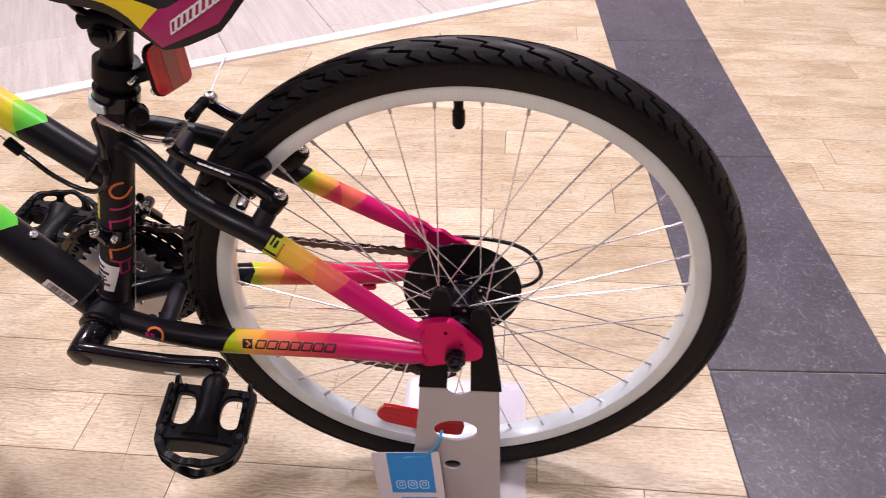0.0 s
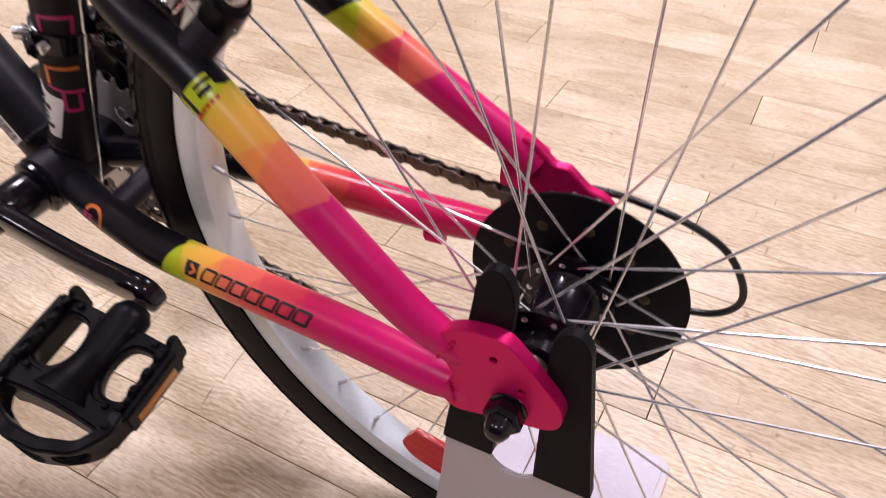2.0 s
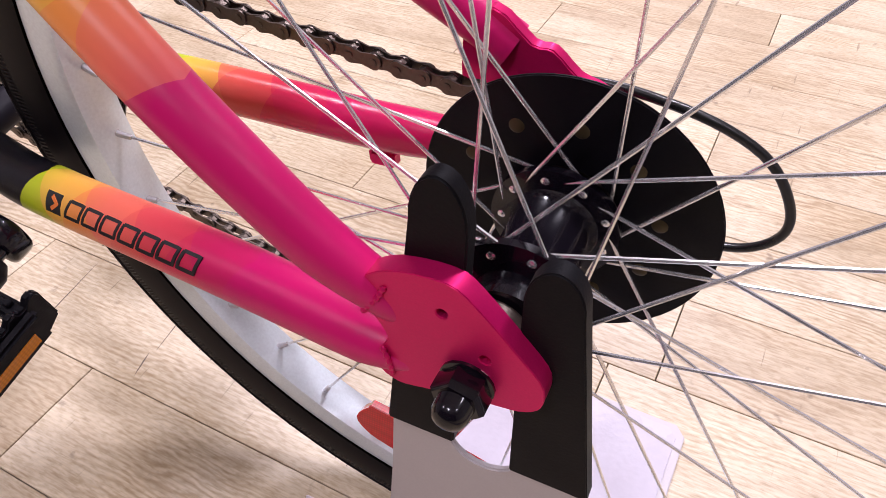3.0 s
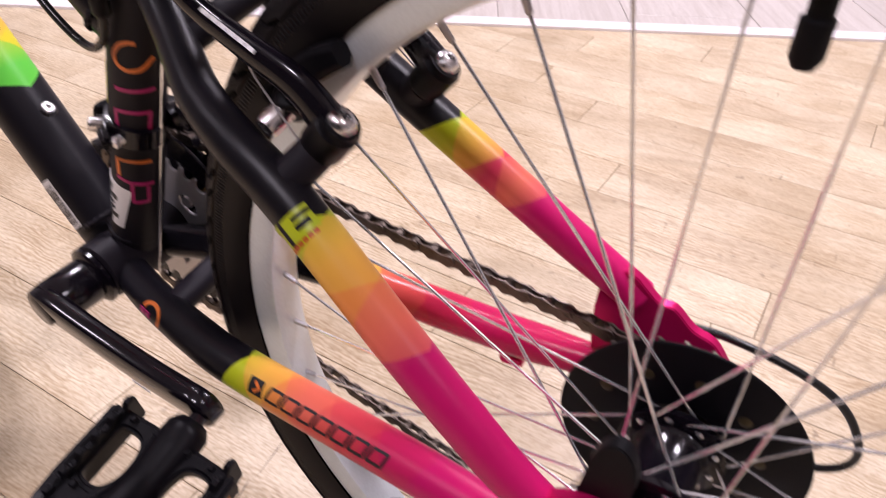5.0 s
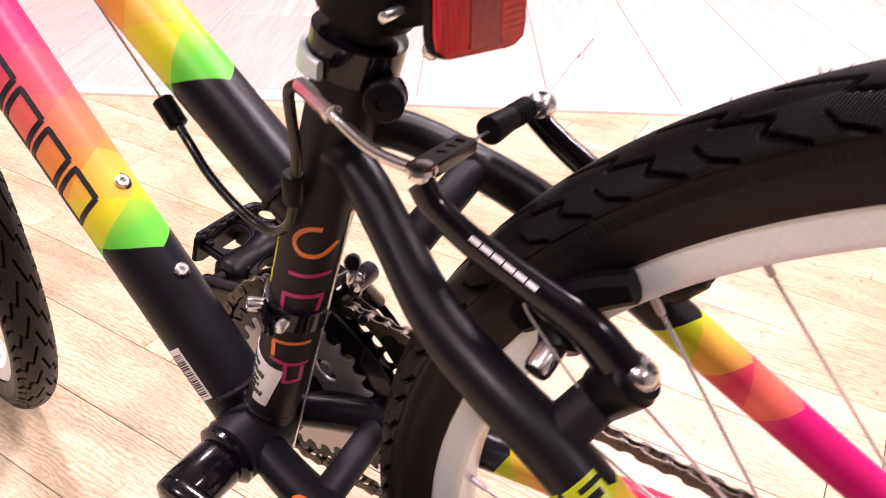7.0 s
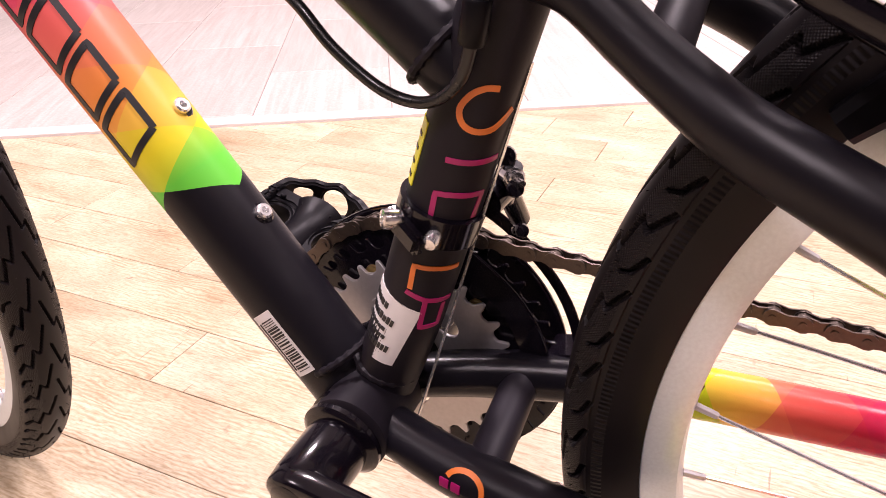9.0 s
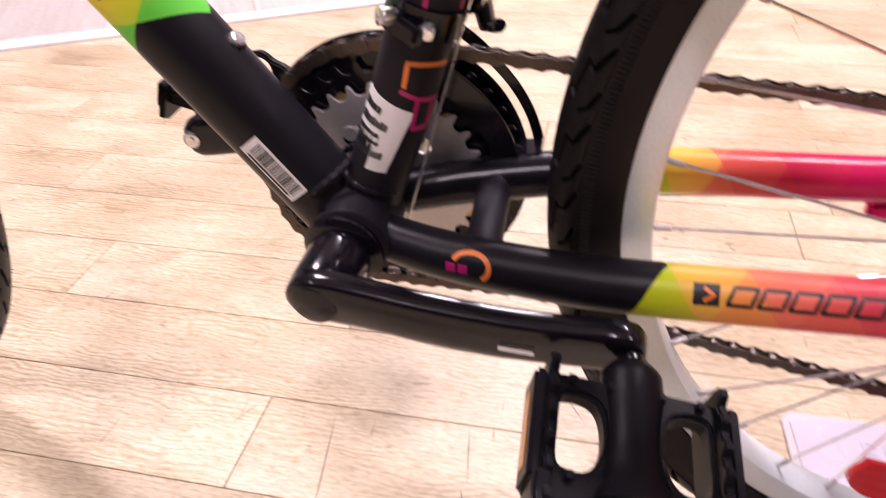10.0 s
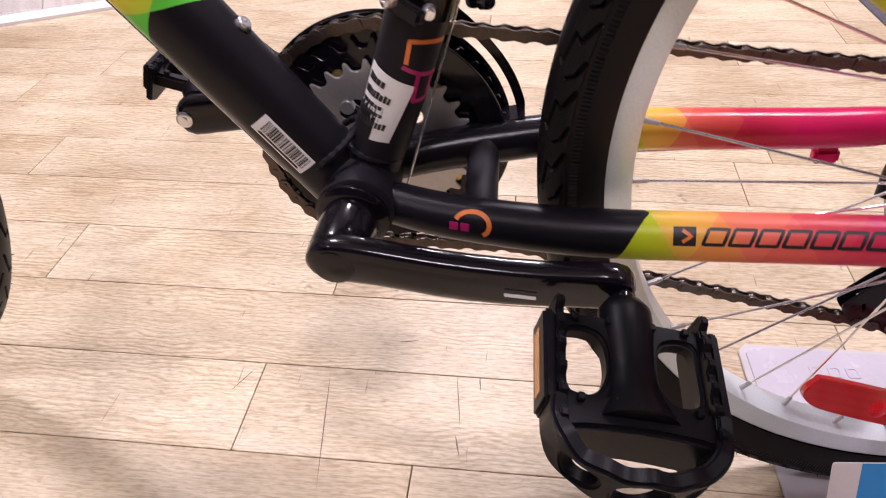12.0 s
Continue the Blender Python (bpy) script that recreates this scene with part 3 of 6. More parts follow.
def rim_mesh():
    bm = bmesh.new()
    section = ((R_SEAT, -0.0128), (R_SEAT, -0.0105), (R_SEAT - 0.006, -0.0100), (R_SEAT - 0.006, 0.0100), (R_SEAT, 0.0105), (R_SEAT, 0.0128),
               (R_SEAT - 0.0005, 0.0132), (R_RIM + 0.0045, 0.0132), (R_RIM + 0.0010, 0.0118), (R_RIM, 0.0085), (R_RIM - 0.0007, 0.0), (R_RIM, -0.0085), (R_RIM + 0.0010, -0.0118), (R_RIM + 0.0045, -0.0132), (R_SEAT - 0.0005, -0.0132))
    n = 180
    rings = [[bm.verts.new((r * math.sin(math.tau * k / n), y, r * math.cos(math.tau * k / n))) for r, y in section] for k in range(n)]
    for k in range(n):
        a, b = rings[k], rings[(k + 1) % n]
        for i in range(len(section)):
            j = (i + 1) % len(section)
            bm.faces.new((a[i], a[j], b[j], b[i]))
    bmesh.ops.recalc_face_normals(bm, faces=bm.faces)
    return mesh_of("rim", bm, alloy)


FLANGE = 0.0225
tyre_me, rim_me, hair_me = tyre_mesh(), rim_mesh(), hair_mesh()
nipple_me = mesh_of("nipple", turned((0, 0, 0), (0, 0, -1), ((-0.001, 0.0026), (0.0, 0.0026), (0.0008, 0.0018), (0.0095, 0.0016), (0.0105, 0.0011)), 8), ring_steel)


def wheel(name, m, flanges, front=False):
    """A spoked wheel: the rim carries tyre, spokes, nipples, valve and hub."""
    rim = put(name, rim_me, bike, m, "silver alloy rim")
    tagged(put("moulding_hairs", hair_me, rim, m), kind="stuff")
    put("tyre", tyre_me, rim, m, "black tyre with angled tread grooves")
    hub_r = 0.013 if front else 0.017
    left, right = flanges
    profile = [(0, 0.009), (0.0, 0.016), (0.010, 0.0165), (0.012, FLANGE + 0.005), (0.0155, FLANGE + 0.005), (0.0165, hub_r + 0.002), (0.021, hub_r)]
    wide = right - left
    profile += [(wide + 0.0065, hub_r), (wide + 0.0105, hub_r + 0.002), (wide + 0.0115, FLANGE + 0.005), (wide + 0.015, FLANGE + 0.005), (wide + 0.016, 0.016), (wide + 0.020, 0.012)]
    hub = turned((0, left - 0.014, 0), (0, 1, 0), profile, 36)
    put("hub", mesh_of("hub", hub, black_gloss), rim, m, "glossy black hub")
    axle = turned((0, left - 0.040, 0), (0, 1, 0), ((0, 0.0048), (wide + 0.085, 0.0048)), 12)
    put("axle", mesh_of("axle", axle, steel), rim, m, "steel axle")
    for k in range(36):
        a = radians(10 * k + 5)
        on_left = k % 2 == 1
        y = left if on_left else right
        swing = radians(62) * (1 if (k // 2) % 2 == 0 else -1)
        ha = a + swing
        top = Vector((0, 0.0015 if not on_left else -0.0015, 0)) + Vector((math.sin(a), 0, math.cos(a))) * R_RIM
        outside = (k // 2) % 2 == 0
        y_out = y + (0.0022 if outside == (not on_left) else -0.0022)
        hole = Vector((math.sin(ha) * FLANGE, y_out, math.cos(ha) * FLANGE))
        way = (hole - top).normalized()
        spoke = tube((top + way * 0.009, hole - way * 0.002, hole, hole + Vector((0, (y - y_out) * 2.2, 0))), 0.00085, 6)
        lathe(spoke, hole + Vector((0, (y - y_out) * 2.2, 0)), hole + Vector((0, (y - y_out) * 3.2, 0)), ((-0.0004, 0.0019), (0.0005, 0.0019), (0.0009, 0.0011)), 8)
        put("spoke", mesh_of("spoke", spoke, steel), rim, m)
        turn = way.to_track_quat("-Z", "Y").to_matrix().to_4x4()
        put("nipple", nipple_me, rim, m @ Matrix.Translation(top) @ turn)
    valve = turned((0, 0, R_RIM + 0.002), (0, 0, 0), ((0, 0.0046), (0.016, 0.0044), (0.017, 0.0058), (0.030, 0.0058), (0.0335, 0.004), (0.034, 0.001)), 16)
    put("valve", mesh_of("valve", valve, black_rubber), rim, m, "black capped rubber valve")
    return rim


rear = wheel("rear_wheel", Matrix.Translation(HUB) @ pose(0, 0, 0, 0, 0, 1.2) @ pose(0, 0, 0, 1.0, 0, 0), (-0.0405, 0.0040))
front = wheel("front_wheel", Matrix.Translation((-0.937, 0.092, 0.298)) @ pose(0, 0, 0, 0, 0, -15) @ pose(0, 0, 0, 0, 205, 0), (-0.033, 0.033), True)

# ---- frame tubes ----
BB = at(-0.396, 0.0, 0.2705)
SEAT_DIR = (at(-0.3073, 0.0, 0.541) - at(-0.3885, 0.0, 0.284)).normalized()


def seat_at(z):
    return at(-0.3885, 0, 0.284) + SEAT_DIR * ((z - 0.284) / SEAT_DIR.z)


part("seat_tube", tube([BB + SEAT_DIR * 0.0, *[seat_at(z) for z in (0.33, 0.40, 0.47, 0.53)]], 0.0170, 28), black_matt, bike)
fade_down = facets("down tube paint", (GRN, YEL, (0.87, 0.52, 0.08), ORA, (0.84, 0.22, 0.11), (0.82, 0.15, 0.13), (0.78, 0.10, 0.15), (0.74, 0.06, 0.16), (0.68, 0.03, 0.15), PNK), 0.125, 0.1045, 0.036, 0.52)
down_a, down_b = at(-0.408, 0, 0.268), at(-0.777, 0, 0.731)
part("down_tube", tube([down_a.lerp(down_b, k / 12) for k in range(13)], 0.0220, 32), fade_down, bike, "black down tube fading through green and yellow to pink")
fade_top = facets("top tube paint", (GRN, YEL, (0.87, 0.52, 0.08), ORA, (0.86, 0.24, 0.08), SAL, RED), 0.0765, 0.0765, 0.0345, 0.66)
top_a = seat_at(0.4447)
top_b = top_a + (at(-0.420, 0, 0.514) - at(-0.375, 0, 0.476)).normalized() * 0.46
part("top_tube", tube([top_a.lerp(top_b, k / 10) for k in range(11)], 0.0165, 28), fade_top, bike, "black top tube fading through green to orange")
part("bottom_bracket_shell", turned(BB + Vector((0, -0.036, 0)), BB + Vector((0, 0.036, 0)), ((0, 0.020), (0.001, 0.0215), (0.071, 0.0215), (0.072, 0.020)), 32), black_matt, bike)

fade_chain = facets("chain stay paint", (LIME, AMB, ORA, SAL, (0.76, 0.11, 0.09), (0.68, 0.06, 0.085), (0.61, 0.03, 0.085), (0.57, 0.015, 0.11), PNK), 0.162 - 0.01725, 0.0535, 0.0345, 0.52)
# the far stay lies in shade, which is mixed into its darker reds
fade_chain_shaded = facets("far chain stay paint with shade", (LIME, AMB, (0.74, 0.15, 0.08), (0.66, 0.08, 0.07), (0.58, 0.03, 0.065), (0.54, 0.02, 0.075), (0.52, 0.012, 0.09)), 0.156 - 0.017, 0.064, 0.034, 0.5, 0.2)
fade_seat_far = facets("far seat stay paint", (LIME, AMB, (0.66, 0.04, 0.10), SAL, PNK), 0.1915 - 0.0155, 0.0515, 0.031, 0.5)
fade_seat = facets("seat stay paint", (LIME, AMB, ORA, SAL, PNK), 0.190 - 0.018, 0.0640, 0.036, 0.37)
STAYS = {-1: (seat_at(0.490) + Vector((0, -0.004, 0)), Vector((-0.298, -0.0047, 0.4858)), Vector((-0.272, -0.0188, 0.4706)), Vector((-0.240, -0.0384, 0.4545)), Vector((-0.210, -0.0490, 0.4427)), Vector((-0.185, -0.0536, 0.4310)), Vector((-0.158, -0.0590, 0.4146)), Vector((-0.118, -0.0665, 0.3870)), Vector((-0.085, -0.0700, 0.3615)), Vector((-0.055, -0.0695, 0.334)), Vector((-0.032, -0.0662, 0.3160)), Vector((-0.022, -0.0655, 0.3085))),
         1: (seat_at(0.500) + Vector((0, 0.004, 0)), Vector((-0.298, 0.030, 0.494)), Vector((-0.272, 0.040, 0.483)), Vector((-0.240, 0.049, 0.467)), Vector((-0.210, 0.055, 0.448)), Vector((-0.185, 0.058, 0.431)), Vector((-0.158, 0.059, 0.4145)), Vector((-0.118, 0.060, 0.391)), Vector((-0.080, 0.063, 0.367)), Vector((-0.040, 0.066, 0.343)))}
CHAIN_STAYS = {-1: (at(-0.390, -0.016, 0.2675), at(-0.345, -0.0290, 0.2660), at(-0.29, -0.0420, 0.2695), at(-0.24, -0.0505, 0.2745), at(-0.11, -0.0615, 0.2865), at(-0.045, -0.0655, 0.2865), at(-0.012, -0.0668, 0.2890)),
               1: (at(-0.388, 0.016, 0.272), at(-0.345, 0.030, 0.276), at(-0.29, 0.041, 0.281), at(-0.24, 0.047, 0.2845), at(-0.11, 0.055, 0.286), at(-0.045, 0.059, 0.291))}
for side in (-1, 1):
    cs = smooth_line(CHAIN_STAYS[side], 8)
    part("chain_stay", tube(cs, (0.0125, 0.0132, 0.0135, 0.0135, 0.0130, 0.0114, 0.0048) if side < 0 else (0.0125, 0.013, 0.0135, 0.0135, 0.0135, 0.0132, 0.0125, 0.0090), 24), fade_chain if side < 0 else fade_chain_shaded, bike, "chain stay fading from black through orange to magenta")
    part("seat_stay", tube(smooth_line(STAYS[side], 5), (0.0098, 0.0098, 0.0100, 0.0108, 0.0116, 0.0120, 0.0118, 0.0115, 0.0112, 0.0106, 0.0084, 0.0045)[:12 if side < 0 else 10], 24), fade_seat if side < 0 else fade_seat_far, bike, "curved seat stay fading from black through orange to magenta")
part("seat_stay_bridge", tube((Vector((-0.266, -0.022, 0.467)), Vector((-0.266, 0.042, 0.480))), 0.0085, 16), black_matt, bike)
part("chain_stay_bridge", tube((at(-0.325, -0.034, 0.268), at(-0.325, 0.034, 0.278)), 0.010, 16), black_matt, bike)

dull_rivet = coat("dull brown rivet", (0.06, 0.045, 0.02), 0.4, 0.6)
# ---- welds, dropouts, bottom bracket ----
XZ = axes((0, 0, 0), (1, 0, 0), (0, 0, 1))  # local x, y lie in the wheel's plane; local z points to the near side
drop_out = [(-0.0425, 0.3250), (-0.0360, 0.3322), (-0.027, 0.3375), (-0.014, 0.3400), (-0.004, 0.3390), (0.005, 0.3310), (0.015, 0.3200), (0.0255, 0.3075), (0.0275, 0.2990), (0.0255, 0.2915), (0.0190, 0.2870), (0.009, 0.2850), (-0.005, 0.2825), (-0.018, 0.2790), (-0.028, 0.2770), (-0.0355, 0.2810), (-0.0370, 0.2880), (-0.0335, 0.2965), (-0.0310, 0.3020), (-0.0355, 0.3110), (-0.0420, 0.3195)]
part("dropout", plate(curvy(drop_out, 3), Matrix.Translation((0, -0.0643, 0)) @ XZ, 0.0085, 0.0024, [ring_points(-0.0095, 0.3250, 0.0022, n=10), ring_points(0.0060, 0.3090, 0.0022, n=10)]), magenta, bike, "magenta dropout plate with two small holes")
drop_r = [(-0.062, 0.345), (-0.048, 0.362), (-0.030, 0.349), (-0.020, 0.348), (-0.008, 0.338), (0.004, 0.334), (0.014, 0.322), (0.024, 0.304), (0.022, 0.285), (0.012, 0.262), (-0.002, 0.262), (-0.008, 0.282), (-0.052, 0.282), (-0.060, 0.300)]
part("dropout", plate(curvy(drop_r, 3), Matrix.Translation((0, 0.0665, 0)) @ XZ, 0.007, 0.002), magenta, bike, "magenta dropout with the derailleur hanger")
part("cable_guide", boxed(pose(-0.108, 0.060, 0.266, 0, -3, 0), (0.016, 0.009, 0.010), 0.002), magenta, bike)


def bead_ring(start, way, r, n, sweep_from=0.0, sweep_to=math.tau, size=0.0021):
    """One weld bead laid round a tube end in small overlapping ripples."""
    way = way.normalized()
    s = way.orthogonal().normalized()
    o = way.cross(s)
    pts = [start + r * (s * math.cos(a) + o * math.sin(a)) for a in [sweep_from + (sweep_to - sweep_from) * k / (n * 4) for k in range(n * 4 + 1)]]
    return tube(pts, [size * (0.85 + 0.25 * (k % 4 in (1, 2))) for k in range(n * 4 + 1)], 8, True)


for start, way, r, n, mm in ((BB + SEAT_DIR * 0.0245, SEAT_DIR, 0.0162, 20, black_matt), (BB + (down_b - down_a).normalized() * 0.030, down_b - down_a, 0.0212, 24, black_matt),
                             (top_a + (top_b - top_a).normalized() * 0.0205, top_b - top_a, 0.0167, 20, black_matt)):
    part("weld", bead_ring(start, way, r, n), mm, bike)
for seam in ([(-0.0385, -0.0752, 0.3150), (-0.0350, -0.0748, 0.3200), (-0.0320, -0.0738, 0.3245), (-0.0300, -0.0728, 0.3290)], [(-0.0335, -0.0735, 0.2965), (-0.0310, -0.0742, 0.2910), (-0.0300, -0.0740, 0.2850), (-0.0310, -0.0728, 0.2800)]):
    bead = smooth_line(seam, 8)
    part("weld", tube(bead, [0.0011 * (0.75 + 0.40 * (k % 4 in (1, 2))) for k in range(len(bead))], 8), magenta, bike)
# rear axle nuts
for y0, way in ((-0.0725, -1), (0.0805, 1)):
    a = Vector((0, y0, 0.294))
    nut = turned(a, a + Vector((0, way, 0)), ((0, 0.0105), (0.0015, 0.0105), (0.002, 0.009), (0.008, 0.009), (0.009, 0.0078), (0.010, 0.0070), (0.0155, 0.0068), (0.0185, 0.0052), (0.0200, 0.0025), (0.0204, 0.0004)), 18)
    part("axle_nut", nut, black_gloss, bike, "glossy black domed axle nut")
hexed = bmesh.new()
lathe(hexed, (0, -0.0745, 0.294), (0, -0.1, 0.294), ((0, 0.0100), (0.0005, 0.0104), (0.0075, 0.0104), (0.009, 0.0092)), 6)
part("axle_nut", hexed, black_gloss, bike)
cone = turned((0, -0.0645, 0.298), (0, 0, 0.298), ((0, 0.009), (0.004, 0.011), (0.008, 0.011), (0.010, 0.0135), (0.016, 0.0135)), 24)
part("locknut", cone, chain_steel, rear)

# spoke protector and freewheel
disc = plate(ring_points(0, 0, 0.0648, n=72), Matrix.Translation((0.003, 0.0205, 0.2985)) @ XZ, 0.0016, 0.0005, [ring_points(0, 0, 0.024, n=32)])
protector = part("spoke_protector", disc, black_plastic, rear, "black plastic spoke protector disc")
for a in range(10, 370, 36):
    q = Vector((0.043 * math.cos(radians(a)), 0.0190, 0.2985 + 0.043 * math.sin(radians(a))))
    part("rivet", turned(q, q + Vector((0, -1, 0)), ((-0.002, 0.0034), (0.0002, 0.0034), (0.0007, 0.0026), (0.0008, 0.0004)), 12), dull_rivet, protector)
for k, teeth in enumerate((28, 24, 22, 18, 16, 14)):
    r = teeth * 0.0127 / math.tau
    pts = []
    for i in range(teeth):
        for da, rr in ((0.0, r - 0.003), (0.3, r - 0.002), (0.45, r + 0.003), (0.6, r + 0.003), (0.75, r - 0.002)):
            a = math.tau * (i + da) / teeth
            pts.append((rr * math.cos(a), rr * math.sin(a)))
    part("sprocket", plate(pts, Matrix.Translation((0, 0.0285 + 0.0045 * k, 0.298)) @ XZ, 0.002), chain_steel, rear)

# ---- chain: rings, links, cranks ----
RING_Y = 0.0585  # depth of the outer ring, which carries the chain
AX = Vector((-0.3915, 0, 0.2725))


def cog(teeth, y, thick, inner, material, label, turn=0.0, tooth=0.0032):
    r = teeth * 0.0127 / math.tau
    pts = []
    for i in range(teeth):
        for da, rr in ((0.0, r - 0.0035), (0.25, r - 0.0025), (0.42, r + tooth), (0.58, r + tooth), (0.75, r - 0.0025)):
            a = math.tau * (i + da) / teeth + turn
            pts.append((rr * math.cos(a), rr * math.sin(a)))
    holes = []
    if inner:
        holes = [ring_points(0, 0, inner, n=48)]
    else:
        mid = 0.55 * r
        for k in range(5):
            a = math.tau * k / 5 + 0.9
            holes.append([(mid * math.cos(a) + 0.006 * math.cos(b) * math.cos(a) - 0.0095 * math.sin(b) * math.sin(a), mid * math.sin(a) + 0.006 * math.cos(b) * math.sin(a) + 0.0095 * math.sin(b) * math.cos(a)) for b in [math.tau * q / 16 for q in range(16)]])
    return part("chainring", plate(pts, Matrix.Translation((AX.x, y + thick / 2, AX.z)) @ XZ, thick, 0.0004, holes), material, bike, label)


cog(28, 0.0495, 0.0022, 0.0, ring_steel, "small toothed grey steel chainring")
cog(34, 0.0540, 0.0022, 0.046, black_gloss, "black middle chainring", turn=0.03)
cog(39, RING_Y, 0.0022, 0.060, black_gloss, "black outer chainring")
part("chain_guard", plate(ring_points(0, 0, 0.0860, n=80), Matrix.Translation((AX.x - 0.0015, 0.0745, AX.z - 0.004)) @ XZ, 0.0042, 0.0014, [ring_points(0, 0, 0.0690, n=64)]), black_gloss, bike, "black plastic chain guard ring")
for k in range(5):
    a = math.tau * k / 5 + 0.35
    for rr, yy, mm in ((0.0345, 0.0475, ring_steel), (0.0525, 0.0525, brass)):
        q = AX + Vector((rr * math.sin(a + rr * 8), yy, rr * math.cos(a + rr * 8)))
        part("ring_bolt", turned(q, q + Vector((0, 1, 0)), ((-0.001, 0.0025), (-0.001, 0.0044), (0.0006, 0.0048), (0.004, 0.0048)), 14), mm, bike)
    arm = tube([AX + Vector((0.016 * math.sin(a), 0.060, 0.016 * math.cos(a))), AX + Vector((0.066 * math.sin(a), 0.060, 0.066 * math.cos(a)))], (0.008, 0.006), 12)
    part("spider_arm", arm, black_gloss, bike)

link_outer = bmesh.new()
link_inner = bmesh.new()


def eight(n=7):
    """Outline of a waisted chain plate 12.7 mm between pins."""
    pts = []
    for k in range(n):
        a = math.pi / 2 + math.pi * k / (n - 1)
        pts.append((0.0042 * math.cos(a), 0.0042 * math.sin(a)))
    pts.append((0.00635, -0.0029))
    for k in range(n):
        a = -math.pi / 2 + math.pi * k / (n - 1)
        pts.append((0.0127 + 0.0042 * math.cos(a), 0.0042 * math.sin(a)))
    pts.append((0.00635, 0.0029))
    return pts


for bm_link, gap in ((link_outer, 0.0031), (link_inner, 0.0019)):
    for s in (-1, 1):
        slab(bm_link, eight(), XZ @ pose(0, 0, s * gap - 0.0005), 0.0010)
    for x in (0.0, 0.0127):
        lathe(bm_link, (x, -0.0041 if bm_link is link_outer else -0.002, 0), (x, 1, 0), ((0, 0.0018), (0.0082 if bm_link is link_outer else 0.004, 0.0018)) if bm_link is link_outer else ((0, 0.0038), (0.004, 0.0038)), 8)
outer_me, inner_me = mesh_of("link", link_outer, chain_steel), mesh_of("link", link_inner, chain_steel)
RR, RC = 39 * 0.0127 / math.tau, 14 * 0.0127 / math.tau
run = []
for k in range(0, 25):  # round the front of the ring, from top to bottom
    a = math.radians(-4 - k * 7.2)
    slack = RR + 0.005 * k / 24
    run.append(AX + Vector((slack * math.sin(a), RING_Y, slack * math.cos(a))))
loop = [Vector((0.002, 0.043, 0.298 + RC)), AX + Vector((0.0, RING_Y, RR + 0.0005))] + run[1:] + [Vector((-0.300, 0.053, 0.190)), Vector((-0.208, 0.051, 0.1665)), Vector((-0.059, 0.043, 0.140)), Vector((-0.034, 0.043, 0.1335)), Vector((-0.024, 0.043, 0.140)), Vector((-0.022, 0.043, 0.152))]
loop += [Vector((-0.036, 0.043, 0.180)), Vector((-0.034, 0.043, 0.205)), Vector((-0.006, 0.043, 0.228)), Vector((0.018, 0.043, 0.262))]
for k in range(11):
    a = math.radians(125 - k * 12.5)
    loop.append(Vector((RC * math.sin(a), 0.043, 0.298 + RC * math.cos(a))))
here, target = loop[0].copy(), 1
pins = [here.copy()]
while target < len(loop) and len(pins) < 140:
    need = 0.0127
    cur = pins[-1]
    while target < len(loop) and (loop[target] - cur).length < need:
        target += 1
    if target >= len(loop):
        break
    prev = loop[target - 1]
    d = loop[target] - prev
    f = prev - cur
    A, B, C = d.dot(d), 2 * f.dot(d), f.dot(f) - need * need
    t = (-B + math.sqrt(max(0, B * B - 4 * A * C))) / (2 * A)
    pins.append(prev + d * max(0, min(1, t)))
chain = put("chain", outer_me, bike, IDENT, "brown oiled steel roller chain")
first = True
for k, (p, q) in enumerate(zip(pins, pins[1:])):
    m = axes(p, q - p, (0, 1, 0)) @ pose(0, 0, 0)
    if first:
        chain.matrix_basis = world_of(bike).inverted() @ m
        first = False
        continue
    put("link", outer_me if k % 2 == 0 else inner_me, chain, m)


# ---- cranks and pedals ----
def crank_arm(m):
    """A forged arm 152 mm long with a rounded section: x runs along it from the spindle, y across, z outwards."""
    # along, upper edge, lower edge
    rows = ((-0.0155, 0.0020, -0.0020), (-0.0146, 0.0058, -0.0058), (-0.0115, 0.0105, -0.0105), (-0.0060, 0.0143, -0.0143), (0.0020, 0.0154, -0.0154), (0.0110, 0.0148, -0.0152), (0.0240, 0.0128, -0.0148), (0.0400, 0.0104, -0.0154), (0.0560, 0.0088, -0.0168),
            (0.0750, 0.0080, -0.0176), (0.0950, 0.0078, -0.0170), (0.1130, 0.0084, -0.0154), (0.1280, 0.0098, -0.0136), (0.1420, 0.0114, -0.0124), (0.1500, 0.0120, -0.0120), (0.1560, 0.0103, -0.0103), (0.1600, 0.0066, -0.0066), (0.1618, 0.0020, -0.0020))
    bm, rings = bmesh.new(), []
    for x, up, low in rows:
        mid, h = (up + low) / 2, (up - low) / 2
        full = float(np.interp(x, (0.0, 0.05), (1.04, 1.25)))
        mid, h = mid * full, h * full
        depth = 0.0078 * min(1.0, 0.55 + h / 0.026)
        ring = []
        for k in range(28):
            a = math.tau * k / 28
            ca, sa = math.cos(a), math.sin(a)
            ring.append(bm.verts.new(m @ Vector((x, mid + h * math.copysign(abs(ca) ** 0.72, ca), 0.0064 + depth * math.copysign(abs(sa) ** 0.45, sa)))))
        rings.append(ring)
    for p, q in zip(rings, rings[1:]):
        for k in range(28):
            bm.faces.new((p[k], p[(k + 1) % 28], q[(k + 1) % 28], q[k]))
    bm.faces.new(rings[0])
    bm.faces.new(rings[-1])
    bmesh.ops.recalc_face_normals(bm, faces=bm.faces)
    return bm


EYE_L = Vector((-0.2495, -0.0735, 0.2588))
boss_l = Vector((-0.4025, -0.0618, 0.2632))
OUT_L = (boss_l - BB).normalized()
